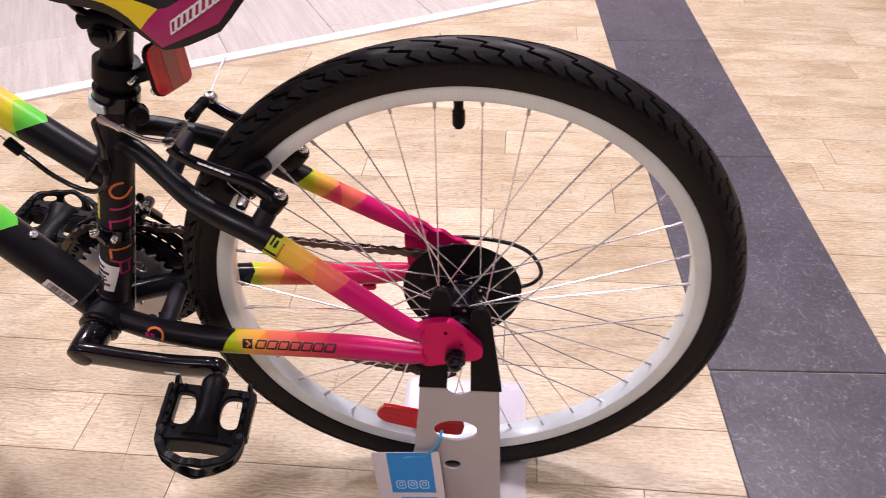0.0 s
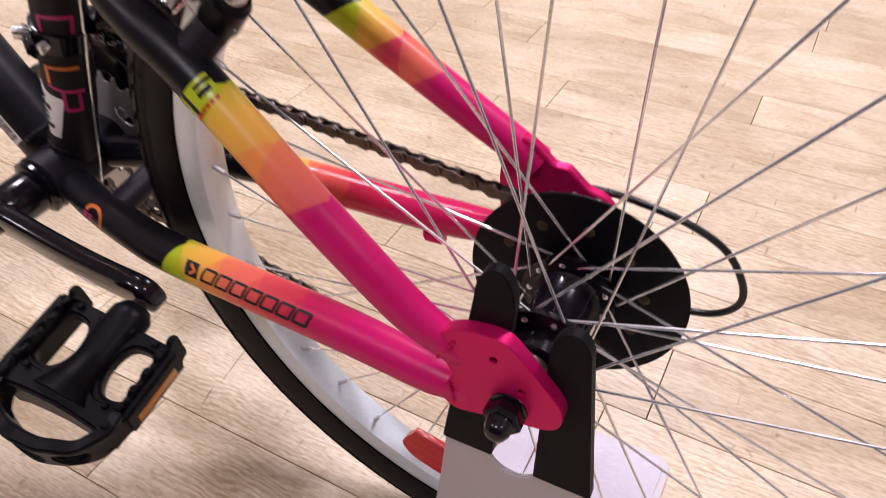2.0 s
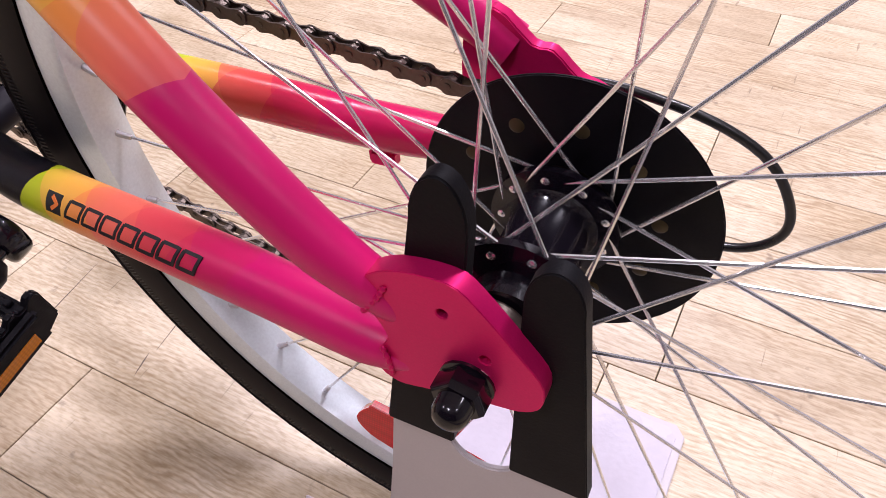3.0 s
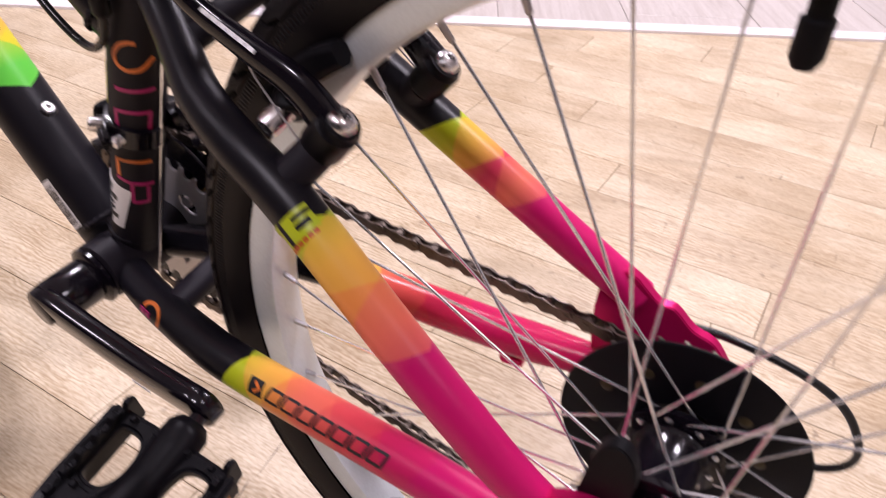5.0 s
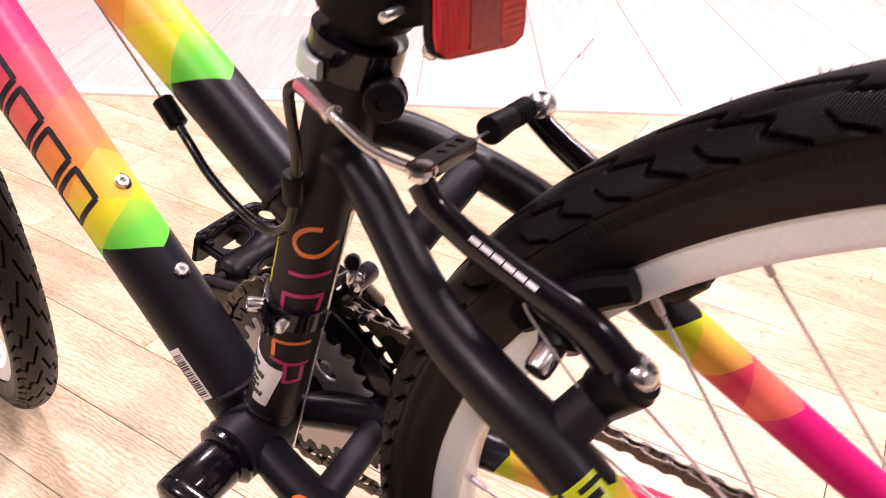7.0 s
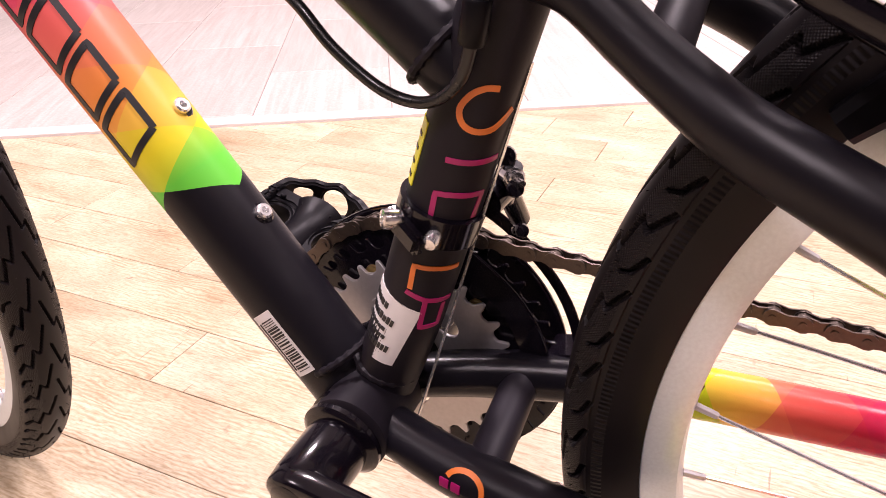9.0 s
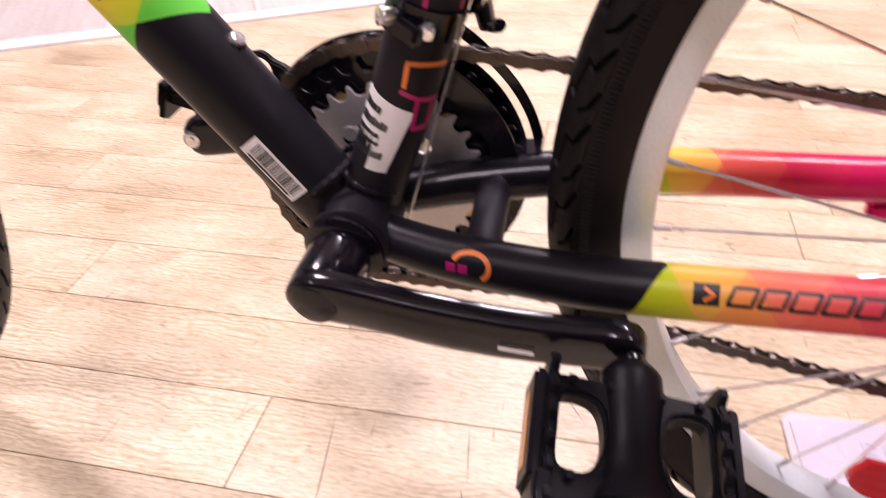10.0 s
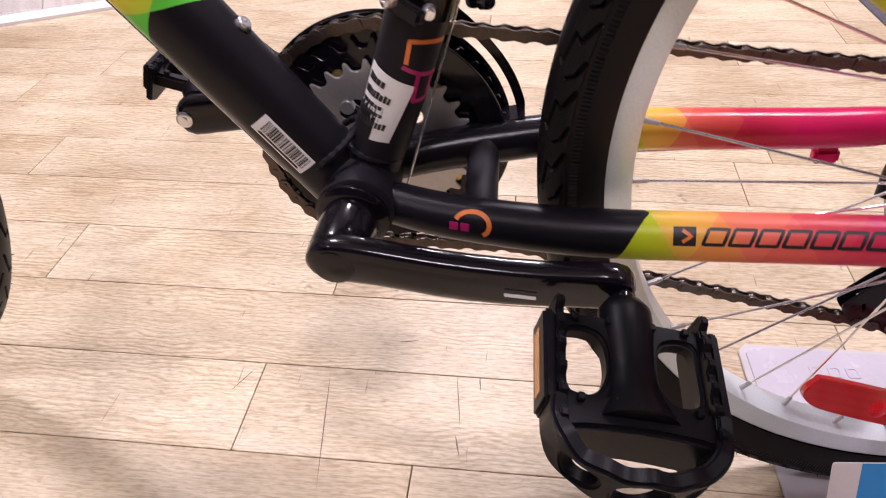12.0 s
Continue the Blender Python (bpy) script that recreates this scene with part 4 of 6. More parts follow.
along = EYE_L - boss_l
mL = axes(boss_l + Vector((0, 0.0115, 0.002)), along, (0, -0.25, 1))
crank_l = part("crank", crank_arm(mL), black_gloss, bike, "glossy black crank arm")
part("spindle_boss", turned(boss_l - OUT_L * 0.036, boss_l, ((0, 0.0165), (0.003, 0.0172), (0.029, 0.0168), (0.031, 0.0160)), 32), black_gloss, crank_l)
part("dust_cap", turned(boss_l + OUT_L * 0.0012, boss_l + OUT_L, ((0, 0.0118), (0.0018, 0.0118), (0.0024, 0.0110), (0.0024, 0.001)), 32), black_gloss, crank_l)
part("bearing_cup", turned(boss_l - OUT_L * 0.050, boss_l, ((0, 0.0225), (0.004, 0.0225), (0.005, 0.0208), (0.0075, 0.0208), (0.0085, 0.0222), (0.0115, 0.0222), (0.0125, 0.0205), (0.014, 0.0185)), 40), black_gloss, bike, "black bearing cup")
mark = boxed(axes(boss_l + along * 0.66 + Vector((0, -0.0033, -0.0062)), along, (0, 0, 1)), (0.017, 0.0022, 0.0003))
part("lettering", mark, white_ink, crank_l, "small white maker's mark")

EYE_R = Vector((-0.5457, 0.1125, 0.2621))
boss_r = Vector((AX.x, 0.095, AX.z))
mR = axes(boss_r, EYE_R - boss_r, (0, 0, -1))
crank_r = part("crank", crank_arm(mR), black_gloss, bike, "glossy black crank arm")
part("pedal_axle_end", turned(EYE_R + Vector((0, -0.0172, 0)), EYE_R + Vector((0, 1, 0)), ((0, 0.0026), (0.0012, 0.0028), (0.0012, 0.0055), (0.0017, 0.0062), (0.022, 0.0062)), 16), steel, crank_r)
part("spindle_boss", turned((AX.x, 0.05, AX.z), (AX.x, 1, AX.z), ((0, 0.015), (0.05, 0.016)), 24), black_gloss, crank_r)


def pedal(m, name="pedal", ambers=(-1, 1)):
    """A nylon platform pedal: local y runs outwards along its axle, x across, z up."""
    bm = bmesh.new()
    sweep(bm, smooth_line([(0, y, 0) for y in (0.004, 0.010, 0.020, 0.032, 0.044, 0.058, 0.0725)], 3), (0.0105, 0.0152, 0.0156, 0.0140, 0.0132, 0.0158, 0.0230), 22, True, 0.74, (0, 0, 1))
    # deck with two rounded windows beside the barrel
    deck = [(-0.041, 0.0175), (-0.020, 0.0170), (0.020, 0.0170), (0.041, 0.0175), (0.041, 0.074), (0.034, 0.071), (0.024, 0.067), (0.0, 0.065), (-0.024, 0.067), (-0.034, 0.071), (-0.041, 0.074)]
    windows = []
    for sgn in (-1, 1):
        w = [(sgn * x, y) for x, y in ((0.0175, 0.0305), (0.0225, 0.0275), (0.0305, 0.0270), (0.0350, 0.0295), (0.0358, 0.0420), (0.0358, 0.0560), (0.0325, 0.0600), (0.0235, 0.0605), (0.0175, 0.0560), (0.0142, 0.0470), (0.0148, 0.0370))]
        windows.append(curvy(w, 3))
    slab(bm, deck, pose(0, 0, -0.0062), 0.0110, 0.0022, windows)
    # thick outer crossbar of the deck
    bar = [(-0.040, 0.0625), (-0.022, 0.0635), (-0.012, 0.059), (0.012, 0.059), (0.022, 0.0635), (0.040, 0.0625), (0.041, 0.082), (0.030, 0.0800), (0.015, 0.0790), (0.0, 0.0785), (-0.015, 0.0790), (-0.030, 0.0800), (-0.041, 0.082)]
    slab(bm, bar, pose(0, 0, -0.0250), 0.0325, 0.0024)
    for sgn in (-1, 1):
        rail = [(0.010, -0.0150), (0.020, -0.0200), (0.074, -0.0200), (0.082, -0.012)]
        for k in range(6):
            y = 0.080 - k * 0.0120
            rail += [(y, 0.0090), (y - 0.0030, 0.0122), (y - 0.0068, 0.0122), (y - 0.0088, 0.0090)]
        slab(bm, rail, axes((sgn * 0.0405 - 0.0024, 0, 0), (0, 1, 0), (0, 0, 1)), 0.0048, 0.0010)
    # outer bow: a curved wall with a round eye in the middle and a slot at each side
    bow = smooth_line([(-0.0405, 0.066, 0), (-0.0400, 0.079, 0), (-0.0315, 0.0912, 0), (-0.0140, 0.0985, 0), (0, 0.1002, 0), (0.0140, 0.0985, 0), (0.0315, 0.0912, 0), (0.0400, 0.079, 0), (0.0405, 0.066, 0)], 8)
    far = [0.0]
    for p, q in zip(bow, bow[1:]):
        far.append(far[-1] + (q - p).length)
    half = far[-1] / 2
    knots = [s - half for s in far]

    def edge(s, sign):
        lobe = 0.0075 * math.exp(-(s / 0.0140) ** 2) * (1.0 if sign < 0 else 0.55)
        return sign * (0.0118 + 0.0010 * math.cos(s * 300) + lobe) - 0.0002

    steps = [-half + 2 * half * k / 60 for k in range(61)]
    wall = [(s, edge(s, -1)) for s in steps] + [(s, edge(s, 1)) for s in reversed(steps)]
    eye = ring_points(0, -0.001, 0.0126, 0.0128, 28)
    slots = [curvy([(sgn * a, b) for a, b in ((0.0225, 0.0050), (0.0340, 0.0055), (0.0380, 0.0015), (0.0340, -0.0065), (0.0260, -0.0070), (0.0212, -0.0020))], 3) for sgn in (-1, 1)]
    flat_wall = slab(bmesh.new(), wall, IDENT, 0.0088, 0.0018, [eye, *slots])
    for v in flat_wall.verts:
        s, z, depth = v.co
        x = float(np.interp(s, knots, [q.x for q in bow]))
        y = float(np.interp(s, knots, [q.y for q in bow]))
        dx = float(np.interp(s + 0.002, knots, [q.x for q in bow])) - float(np.interp(s - 0.002, knots, [q.x for q in bow]))
        dy = float(np.interp(s + 0.002, knots, [q.y for q in bow])) - float(np.interp(s - 0.002, knots, [q.y for q in bow]))
        l = math.hypot(dx, dy)
        v.co = (x - dy / l * (depth - 0.0026) * 1.0, y + dx / l * (depth - 0.0026), z)
    bmesh.ops.recalc_face_normals(flat_wall, faces=flat_wall.faces)
    for sx in (-0.031, -0.012, 0.012, 0.031):
        for sy in (0.021, 0.066):
            block(bm, pose(sx, sy, 0.0090 if sy > 0.03 else 0.006), (0.0042, 0.0042, 0.0035), 0.0008, 1)
    body = put(name, mesh_of(name, bm, black_plastic), bike, m, "black nylon platform pedal with toothed edges")
    put("outer_cage", mesh_of("outer_cage", flat_wall, black_plastic), body, m)
    for sgn in (-1, 1):
        hold = boxed(pose(sgn * 0.0460, 0.044, -0.0025), (0.0065, 0.050, 0.0215), 0.0018)
        put("reflector_holder", mesh_of("reflector_holder", hold, black_plastic), body, m)
        if sgn in ambers:
            amber = boxed(pose(sgn * 0.0489, 0.044, -0.0045), (0.0014, 0.036, 0.0092), 0.0006)
            put("reflector", mesh_of("reflector", amber, amber_lens), body, m, "amber pedal reflector")
    stub = turned((0, -0.004, 0), (0, 1, 0), ((0, 0.0062), (0.012, 0.0062)), 12)
    put("pedal_axle", mesh_of("pedal_axle", stub, black_gloss), body, m)
    return body


ped_y = Vector((0.0, -0.976, -0.218)).normalized()
ped_x = Vector((-0.978, 0, 0.209))
ped_x = (ped_x - ped_y * ped_x.dot(ped_y)).normalized()
pedal(axes(Vector((-0.249, -0.0760, 0.2594)), ped_x, ped_y) @ Matrix.Diagonal((0.90, 1, 1, 1)))
pedal(Matrix.Translation(EYE_R + Vector((0, 0.012, 0))) @ pose(0, 0, 0, 0, 16, 0))

# ---- rim brake ----
BOLT_L, BOLT_R = Vector((-0.157, -0.0375, 0.4655)), Vector((-0.156, 0.050, 0.461))
TOP_L, TOP_R = Vector((-0.2475, -0.0390, 0.5140)), Vector((-0.2435, 0.0540, 0.5090))
POST_WAY = Vector((0.62, 0.0, 0.78)).normalized()


def flat_bar(line, wide, thick, across):
    """A bar with a flattened section along line; across is its broad direction."""
    bm = bmesh.new()
    line = [Vector(q) for q in line]
    wides = [float(w) for w in np.interp(np.linspace(0, 1, len(line)), np.linspace(0, 1, len(wide)), wide)]
    rings = []
    for i, q in enumerate(line):
        t = (line[min(i + 1, len(line) - 1)] - line[max(i - 1, 0)]).normalized()
        a = (Vector(across) - t * Vector(across).dot(t)).normalized()
        b = t.cross(a)
        w, h, c = wides[i] / 2, thick / 2, min(wides[i], thick) * 0.28
        rings.append([bm.verts.new(q + a * u + b * v) for u, v in ((-w + c, -h), (w - c, -h), (w, -h + c), (w, h - c), (w - c, h), (-w + c, h), (-w, h - c), (-w, -h + c))])
    for p, r in zip(rings, rings[1:]):
        for k in range(8):
            j = (k + 1) % 8
            bm.faces.new((p[k], p[j], r[j], r[k]))
    bm.faces.new(rings[0][::-1])
    bm.faces.new(rings[-1])
    bmesh.ops.recalc_face_normals(bm, faces=bm.faces)
    return bm


for side, bolt, top in ((-1, BOLT_L, TOP_L), (1, BOLT_R, TOP_R)):
    foot = bolt - POST_WAY * 0.028
    drop = Vector((bolt.x + 0.157, 0, bolt.z - 0.4655))
    line = smooth_line([bolt - POST_WAY * 0.010, Vector((-0.181, bolt.y, 0.4735)) + drop, Vector((-0.204, bolt.y, 0.4835 if side < 0 else 0.4870)) + drop, Vector((-0.2265, (bolt.y + top.y) / 2, 0.4940 if side < 0 else 0.4965)) + drop * 0.5, Vector((-0.2420, top.y, 0.5045)), top - Vector((0, 0, 0.002))], 6)
    lever = part("brake_arm", tube(line, (0.0098, 0.0080, 0.0064, 0.0058, 0.0058), 20, True, 0.74), black_gloss, bike, "glossy black linear-pull brake arm")
    part("pivot_sleeve", turned(bolt - POST_WAY * 0.024, bolt, ((0, 0.0095), (0.002, 0.0105), (0.0165, 0.0108), (0.018, 0.0095), (0.0200, 0.0092)), 24), black_plastic, lever)
    part("pivot_bolt", turned(bolt - POST_WAY * 0.006, bolt, ((0, 0.0070), (0.002, 0.0072), (0.0040, 0.0066), (0.0060, 0.0046), (0.0068, 0.0024), (0.0054, 0.0020), (0.0054, 0.0003)), 24), chrome, lever, "domed chrome pivot bolt")
    stay = Vector((-0.184, -0.0540, 0.430)) if side < 0 else Vector((-0.184, 0.058, 0.431))
    part("brake_post", tube((stay, bolt - POST_WAY * 0.022), (0.0098, 0.0092), 20), black_matt, bike)
    # pad beside the rim, its holder bolt and domed nut
    pad_mid = Vector((-0.192, side * 0.0190, 0.4585 + 0.012))
    along = Vector((0.80, 0, 0.60)).normalized()
    rim_line = smooth_line([pad_mid - along * 0.026 + Vector((0.000, 0, -0.0025)), pad_mid - along * 0.010, pad_mid + along * 0.010, pad_mid + along * 0.026 + Vector((0, 0, -0.0025))], 3)
    pad = part("brake_pad", flat_bar(rim_line, (0.012, 0.0145, 0.0145, 0.012), 0.0105, (-0.6, 0, 0.8)), black_rubber, bike, "black rubber brake pad")
    hold = pad_mid + Vector((-0.002, side * 0.006, -0.006))
    outer = Vector((-0.192, side * 0.0300, 0.4600))
    part("pad_washer", turned(hold, outer, ((0, 0.0075), (0.006, 0.0085), (0.012, 0.0085), (0.0135, 0.007)), 20), black_plastic, pad)
    part("pad_nut", turned(outer, outer + Vector((-0.1, side * 0.62, -0.25)), ((0, 0.0072), (0.002, 0.0072), (0.0025, 0.0056), (0.016, 0.0054), (0.0178, 0.0046), (0.0180, 0.0028), (0.013, 0.0026), (0.013, 0.0003)), 20), chrome, pad, "chrome pad nut with a hex socket")
    spring = smooth_line([bolt - POST_WAY * 0.020 + Vector((-0.008, side * 0.006, 0.0)), bolt + Vector((-0.045, side * 0.0030, 0.008)), bolt.lerp(top, 0.50) + Vector((-0.002, side * 0.0030, -0.008)), bolt.lerp(top, 0.66) + Vector((-0.004, side * 0.001, -0.012))], 5)
    part("return_spring", tube(spring, 0.0005, 6), ring_steel, lever, "thin steel return spring")
# maker's mark on the near arm: plain white bars
mark = bmesh.new()
way, out = Vector((0.0225, 0.0, -0.0105)).normalized(), Vector((0.30, -0.70, 0.65)).normalized()
base_m = axes(Vector((-0.2140, -0.0382, 0.4885)) + out * 0.0054, way, out.cross(way))
for k in range(6):
    block(mark, base_m @ pose(-0.0125 + 0.005 * k, 0, 0.0002), (0.0044, 0.0019, 0.0006))
part("lettering", mark, white_ink, bike, "white maker's mark")
# link, noodle, cable, boot
link_a, link_b = TOP_L + Vector((0, 0.002, 0.002)), Vector((-0.2480, -0.0030, 0.5130))
side_v = (link_b - link_a).cross(Vector((0, 0, 1))).normalized()
link_m = axes(link_a + Vector((0, 0, 0.0035)), link_b - link_a, -side_v)
link = slab(bmesh.new(), rounded(0.038, 0.0088, 0.0020), link_m @ pose(0.0145, 0, -0.0012), 0.0012, 0.0003, [ring_points(x, 0, 0.0019, 0.0022, 14) for x in (-0.0020, 0.0055, 0.0130)])
for s in (-1, 1):
    block(link, link_m @ pose(0.0175, 0.0041 * s, -0.0032), (0.0320, 0.0010, 0.0048), 0.0004, 1)
block(link, link_m @ pose(0.0332, 0, -0.0032), (0.0014, 0.0084, 0.0048), 0.0004, 1)
part("cable_link", link, black_gloss, bike, "black steel cable link with three holes")
part("link_pin", turned(TOP_L + Vector((0, 0, -0.010)), TOP_L + Vector((0, 0, 1)), ((0.010, 0.0045), (0.0128, 0.0045), (0.0130, 0.0060), (0.0148, 0.0056), (0.0156, 0.0038), (0.0158, 0.0004)), 20), chrome, bike, "round chrome link pin")
noodle = smooth_line([(-0.3095, -0.0240, 0.5300), (-0.2890, -0.0330, 0.5260), (-0.2720, -0.0375, 0.5200), (-0.2590, -0.0385, 0.5175), TOP_L + Vector((0.0, 0.001, 0.0025))], 6)
part("cable_noodle", tube(noodle, 0.0023, 12), chrome, bike, "bent chrome cable noodle")
part("ferrule", turned((-0.3125, -0.0235, 0.5305), (-0.2890, -0.0330, 0.5260), ((0, 0.0030), (0.001, 0.0036), (0.022, 0.0036), (0.023, 0.0040), (0.025, 0.0040), (0.0255, 0.0028)), 16), chrome, bike, "silver ferrule")
housing = smooth_line([(-0.4215, 0.0050, 0.4800), (-0.4080, 0.0000, 0.4720), (-0.3930, -0.0030, 0.4580), (-0.3720, -0.0045, 0.4440), (-0.3520, -0.0080, 0.4420), (-0.3375, -0.0105, 0.4520), (-0.3310, -0.0120, 0.4700), (-0.3235, -0.0165, 0.4940), (-0.3210, -0.0205, 0.5150), (-0.3185, -0.0230, 0.5265), (-0.3125, -0.0235, 0.5305)], 6)
part("brake_cable_housing", tube(housing, 0.0025, 12), cable_black, bike, "black brake cable housing")
part("cable_stop", turned((-0.3285, -0.0140, 0.4830), (-0.3320, -0.0115, 0.4660), ((0, 0.0045), (0.001, 0.0052), (0.016, 0.0052), (0.017, 0.0046)), 16), black_plastic, bike)
part("cable_stop", turned((-0.4215, 0.0050, 0.4800), (-0.4350, 0.0060, 0.4960), ((-0.004, 0.0042), (-0.003, 0.0055), (0.012, 0.0055), (0.013, 0.004)), 16), black_plastic, bike)
part("brake_cable", tube((Vector((-0.4290, 0.0055, 0.4890)), Vector((-0.4290, 0.0055, 0.4890)) + Vector((-0.047, -0.003, 0.066)).normalized() * 0.36), 0.0008, 6), steel, bike, "bare steel brake cable")
CB = TOP_R + Vector((0.001, 0.0035, 0.0035))
part("cable", tube((link_b, CB), 0.0008, 6), steel, bike)
boot_a, boot_b = link_b.lerp(CB, 0.25), link_b.lerp(CB, 0.80)
L = (boot_b - boot_a).length
prof = [(0, 0.0022), (0.0004, 0.0060), (0.002, 0.0062), (L * 0.55, 0.0050)]
for k in range(5):
    d = L * 0.56 + k * L * 0.085
    prof += [(d, 0.0040), (d + L * 0.02, 0.0054), (d + L * 0.055, 0.0054), (d + L * 0.075, 0.0040)]
part("cable_boot", turned(boot_a, boot_b, prof, 18), black_rubber, bike, "ribbed black rubber cable boot")
part("anchor_bolt", turned(CB + Vector((0.0, 0.0, -0.010)), CB + Vector((0.1, -0.25, 0.9)), ((0, 0.004), (0.006, 0.0042), (0.0065, 0.0068), (0.009, 0.0072), (0.0115, 0.0062), (0.0132, 0.0040), (0.0122, 0.0020), (0.0122, 0.0003)), 20), chrome, bike, "chrome cable anchor bolt")
tail_end = Vector((-0.241, 0.111, 0.526))
tail = part("cable_tail", tube((CB, CB.lerp(tail_end, 0.6) + Vector((0, 0, 0.001)), tail_end), 0.0009, 6), alloy, bike, "cut cable tail")
# white ink on the cap stands in for its blown-out reflection
part("cable_cap", turned(CB.lerp(tail_end, 0.72), tail_end, ((0, 0.0013), (0.0165, 0.0014)), 8), white_ink, tail, "cable end cap with its glare painted white")

# ---- seat clamp, post, lamp bracket, saddle ----
collar_at = seat_at(0.530)
part("seat_collar", turned(collar_at, collar_at + SEAT_DIR, ((-0.002, 0.0172), (-0.001, 0.0205), (0.0145, 0.0205), (0.0155, 0.0172)), 36), black_gloss, bike, "black quick-release seat collar")
lever_line = [collar_at + SEAT_DIR * 0.007 + Vector((0.0232 * math.cos(radians(a)), 0.0232 * math.sin(radians(a)), -0.002 * k * 0.2)) for k, a in enumerate(range(165, 266, 10))]
part("clamp_lever", flat_bar(lever_line, (0.007, 0.011, 0.011, 0.008), 0.0034, SEAT_DIR), alloy, bike, "polished clamp lever")
clamp_nut = collar_at + SEAT_DIR * -0.006 + Vector((0.025, -0.012, -0.003))
part("clamp_knob", turned(clamp_nut, clamp_nut + Vector((0.45, -1, 0.1)), ((-0.010, 0.0085), (0.002, 0.0088), (0.0035, 0.0075), (0.0040, 0.0032), (0.0030, 0.0026), (0.0030, 0.0003)), 22), black_plastic, bike, "knurled black clamp knob")
part("clamp_knuckle", tube((clamp_nut + Vector((-0.004, 0.004, 0)), clamp_nut + Vector((0.001, 0.012, 0.001))), 0.0058, 14), black_gloss, bike)
part("seat_post", tube([seat_at(0.50), seat_at(0.62)], 0.0137, 24), black_matt, bike, "black seat post")
ring_at = seat_at(0.553)
bracket = part("reflector_bracket", turned(ring_at, ring_at + SEAT_DIR, ((-0.001, 0.0140), (0.0, 0.0205), (0.018, 0.0200), (0.019, 0.0140)), 32), black_plastic, bike, "black reflector bracket clamped on the post")
block_m = axes(ring_at + SEAT_DIR * 0.006 + Vector((0.026, 0, 0.0)), (0.95, 0.0, 0.28), (0, 1, 0))
part("bracket_arm", boxed(block_m, (0.030, 0.016, 0.013), 0.003), black_plastic, bracket)
part("bracket_screw", turned(ring_at + SEAT_DIR * 0.005 + Vector((0.020, -0.004, 0.0)), ring_at + SEAT_DIR * 0.005 + Vector((0.022, -1, 0.0)), ((0, 0.0022), (0.016, 0.0022), (0.0165, 0.0014)), 10), steel, bracket)
part("bracket_screw", turned(ring_at + Vector((0.036, -0.004, -0.008)), ring_at + Vector((0.036, -1, -0.008)), ((0, 0.0036), (0.006, 0.0036), (0.007, 0.0022)), 10), steel, bracket)
REF = axes((-0.2465, -0.0015, 0.5715), (0.26, 0.96, -0.07), (-0.10, 0.0, 0.98))


case = part("rear_reflector", plate(rounded(0.0490, 0.0445, 0.009), REF @ pose(0, 0, -0.0042), 0.0044, 0.0014), black_plastic, bike, "square red rear reflector")
red_dark = lens("dark red reflector plastic", (0.50, 0.012, 0.012), 700.0)
part("lens_cover", plate(rounded(0.0476, 0.0430, 0.0085), REF @ pose(0, 0, -0.001), 0.0030, 0.0008), red_lens, case, "clear red lens")
for x, w, mm in ((-0.0155, 0.0148, red_lens), (0.0, 0.0158, red_dark), (0.0155, 0.0148, red_lens)):
    lean = 0.0012 if x else 0.0018
    part("lens_panel", plate(rounded(w, 0.0395 if x == 0 else 0.0385, 0.0025 if x else 0.0008), REF @ pose(x, 0, lean - 0.0004, 0, (4 if x > 0 else -4 if x < 0 else 0), 0), 0.0016, 0.0005), mm, case, "ribbed red lens panel")


SADDLE_X = (-0.450, -0.438, -0.400, -0.350, -0.322, -0.300, -0.285, -0.270, -0.255, -0.243, -0.234, -0.226, -0.218, -0.210, -0.200, -0.188, -0.172, -0.158, -0.148, -0.138, -0.126)


SADDLE_BACK = -0.009


def saddle_wide(x):
    return float(np.interp(x, (-0.450, -0.438, -0.400, -0.350, -0.300, -0.265, -0.240, -0.205, -0.175, -0.150, -0.138, -0.126), (0.012, 0.021, 0.026, 0.030, 0.040, 0.051, 0.060, 0.072, 0.079, 0.080, 0.074, 0.050)))


def saddle_edges(x):
    """Heights of the skirt's foot, of the colour band's lower and upper edge, and of the top."""
    foot = np.interp(x, (-0.45, -0.35, -0.30, -0.27, -0.25, -0.236, -0.226, -0.210, -0.193, -0.178, -0.158, -0.140, -0.126), (0.664, 0.645, 0.637, 0.6365, 0.634, 0.627, 0.620, 0.6125, 0.6165, 0.623, 0.632, 0.650, 0.672))
    low = np.interp(x, (-0.45, -0.35, -0.287, -0.253, -0.237, -0.226, -0.210, -0.190, -0.157, -0.126), (0.676, 0.656, 0.646, 0.643, 0.6375, 0.627, 0.6150, 0.6245, 0.639, 0.676))
    high = np.interp(x, (-0.45, -0.35, -0.30, -0.256, -0.240, -0.226, -0.205, -0.170, -0.126), (0.684, 0.673, 0.664, 0.652, 0.647, 0.643, 0.648, 0.661, 0.690))
    top = np.interp(x, (-0.45, -0.43, -0.40, -0.30, -0.24, -0.17, -0.126), (0.688, 0.695, 0.697, 0.690, 0.690, 0.700, 0.706))
    return float(foot), float(min(max(low, foot + 0.0015), high - 0.001)), float(high), float(max(top, high + 0.008))


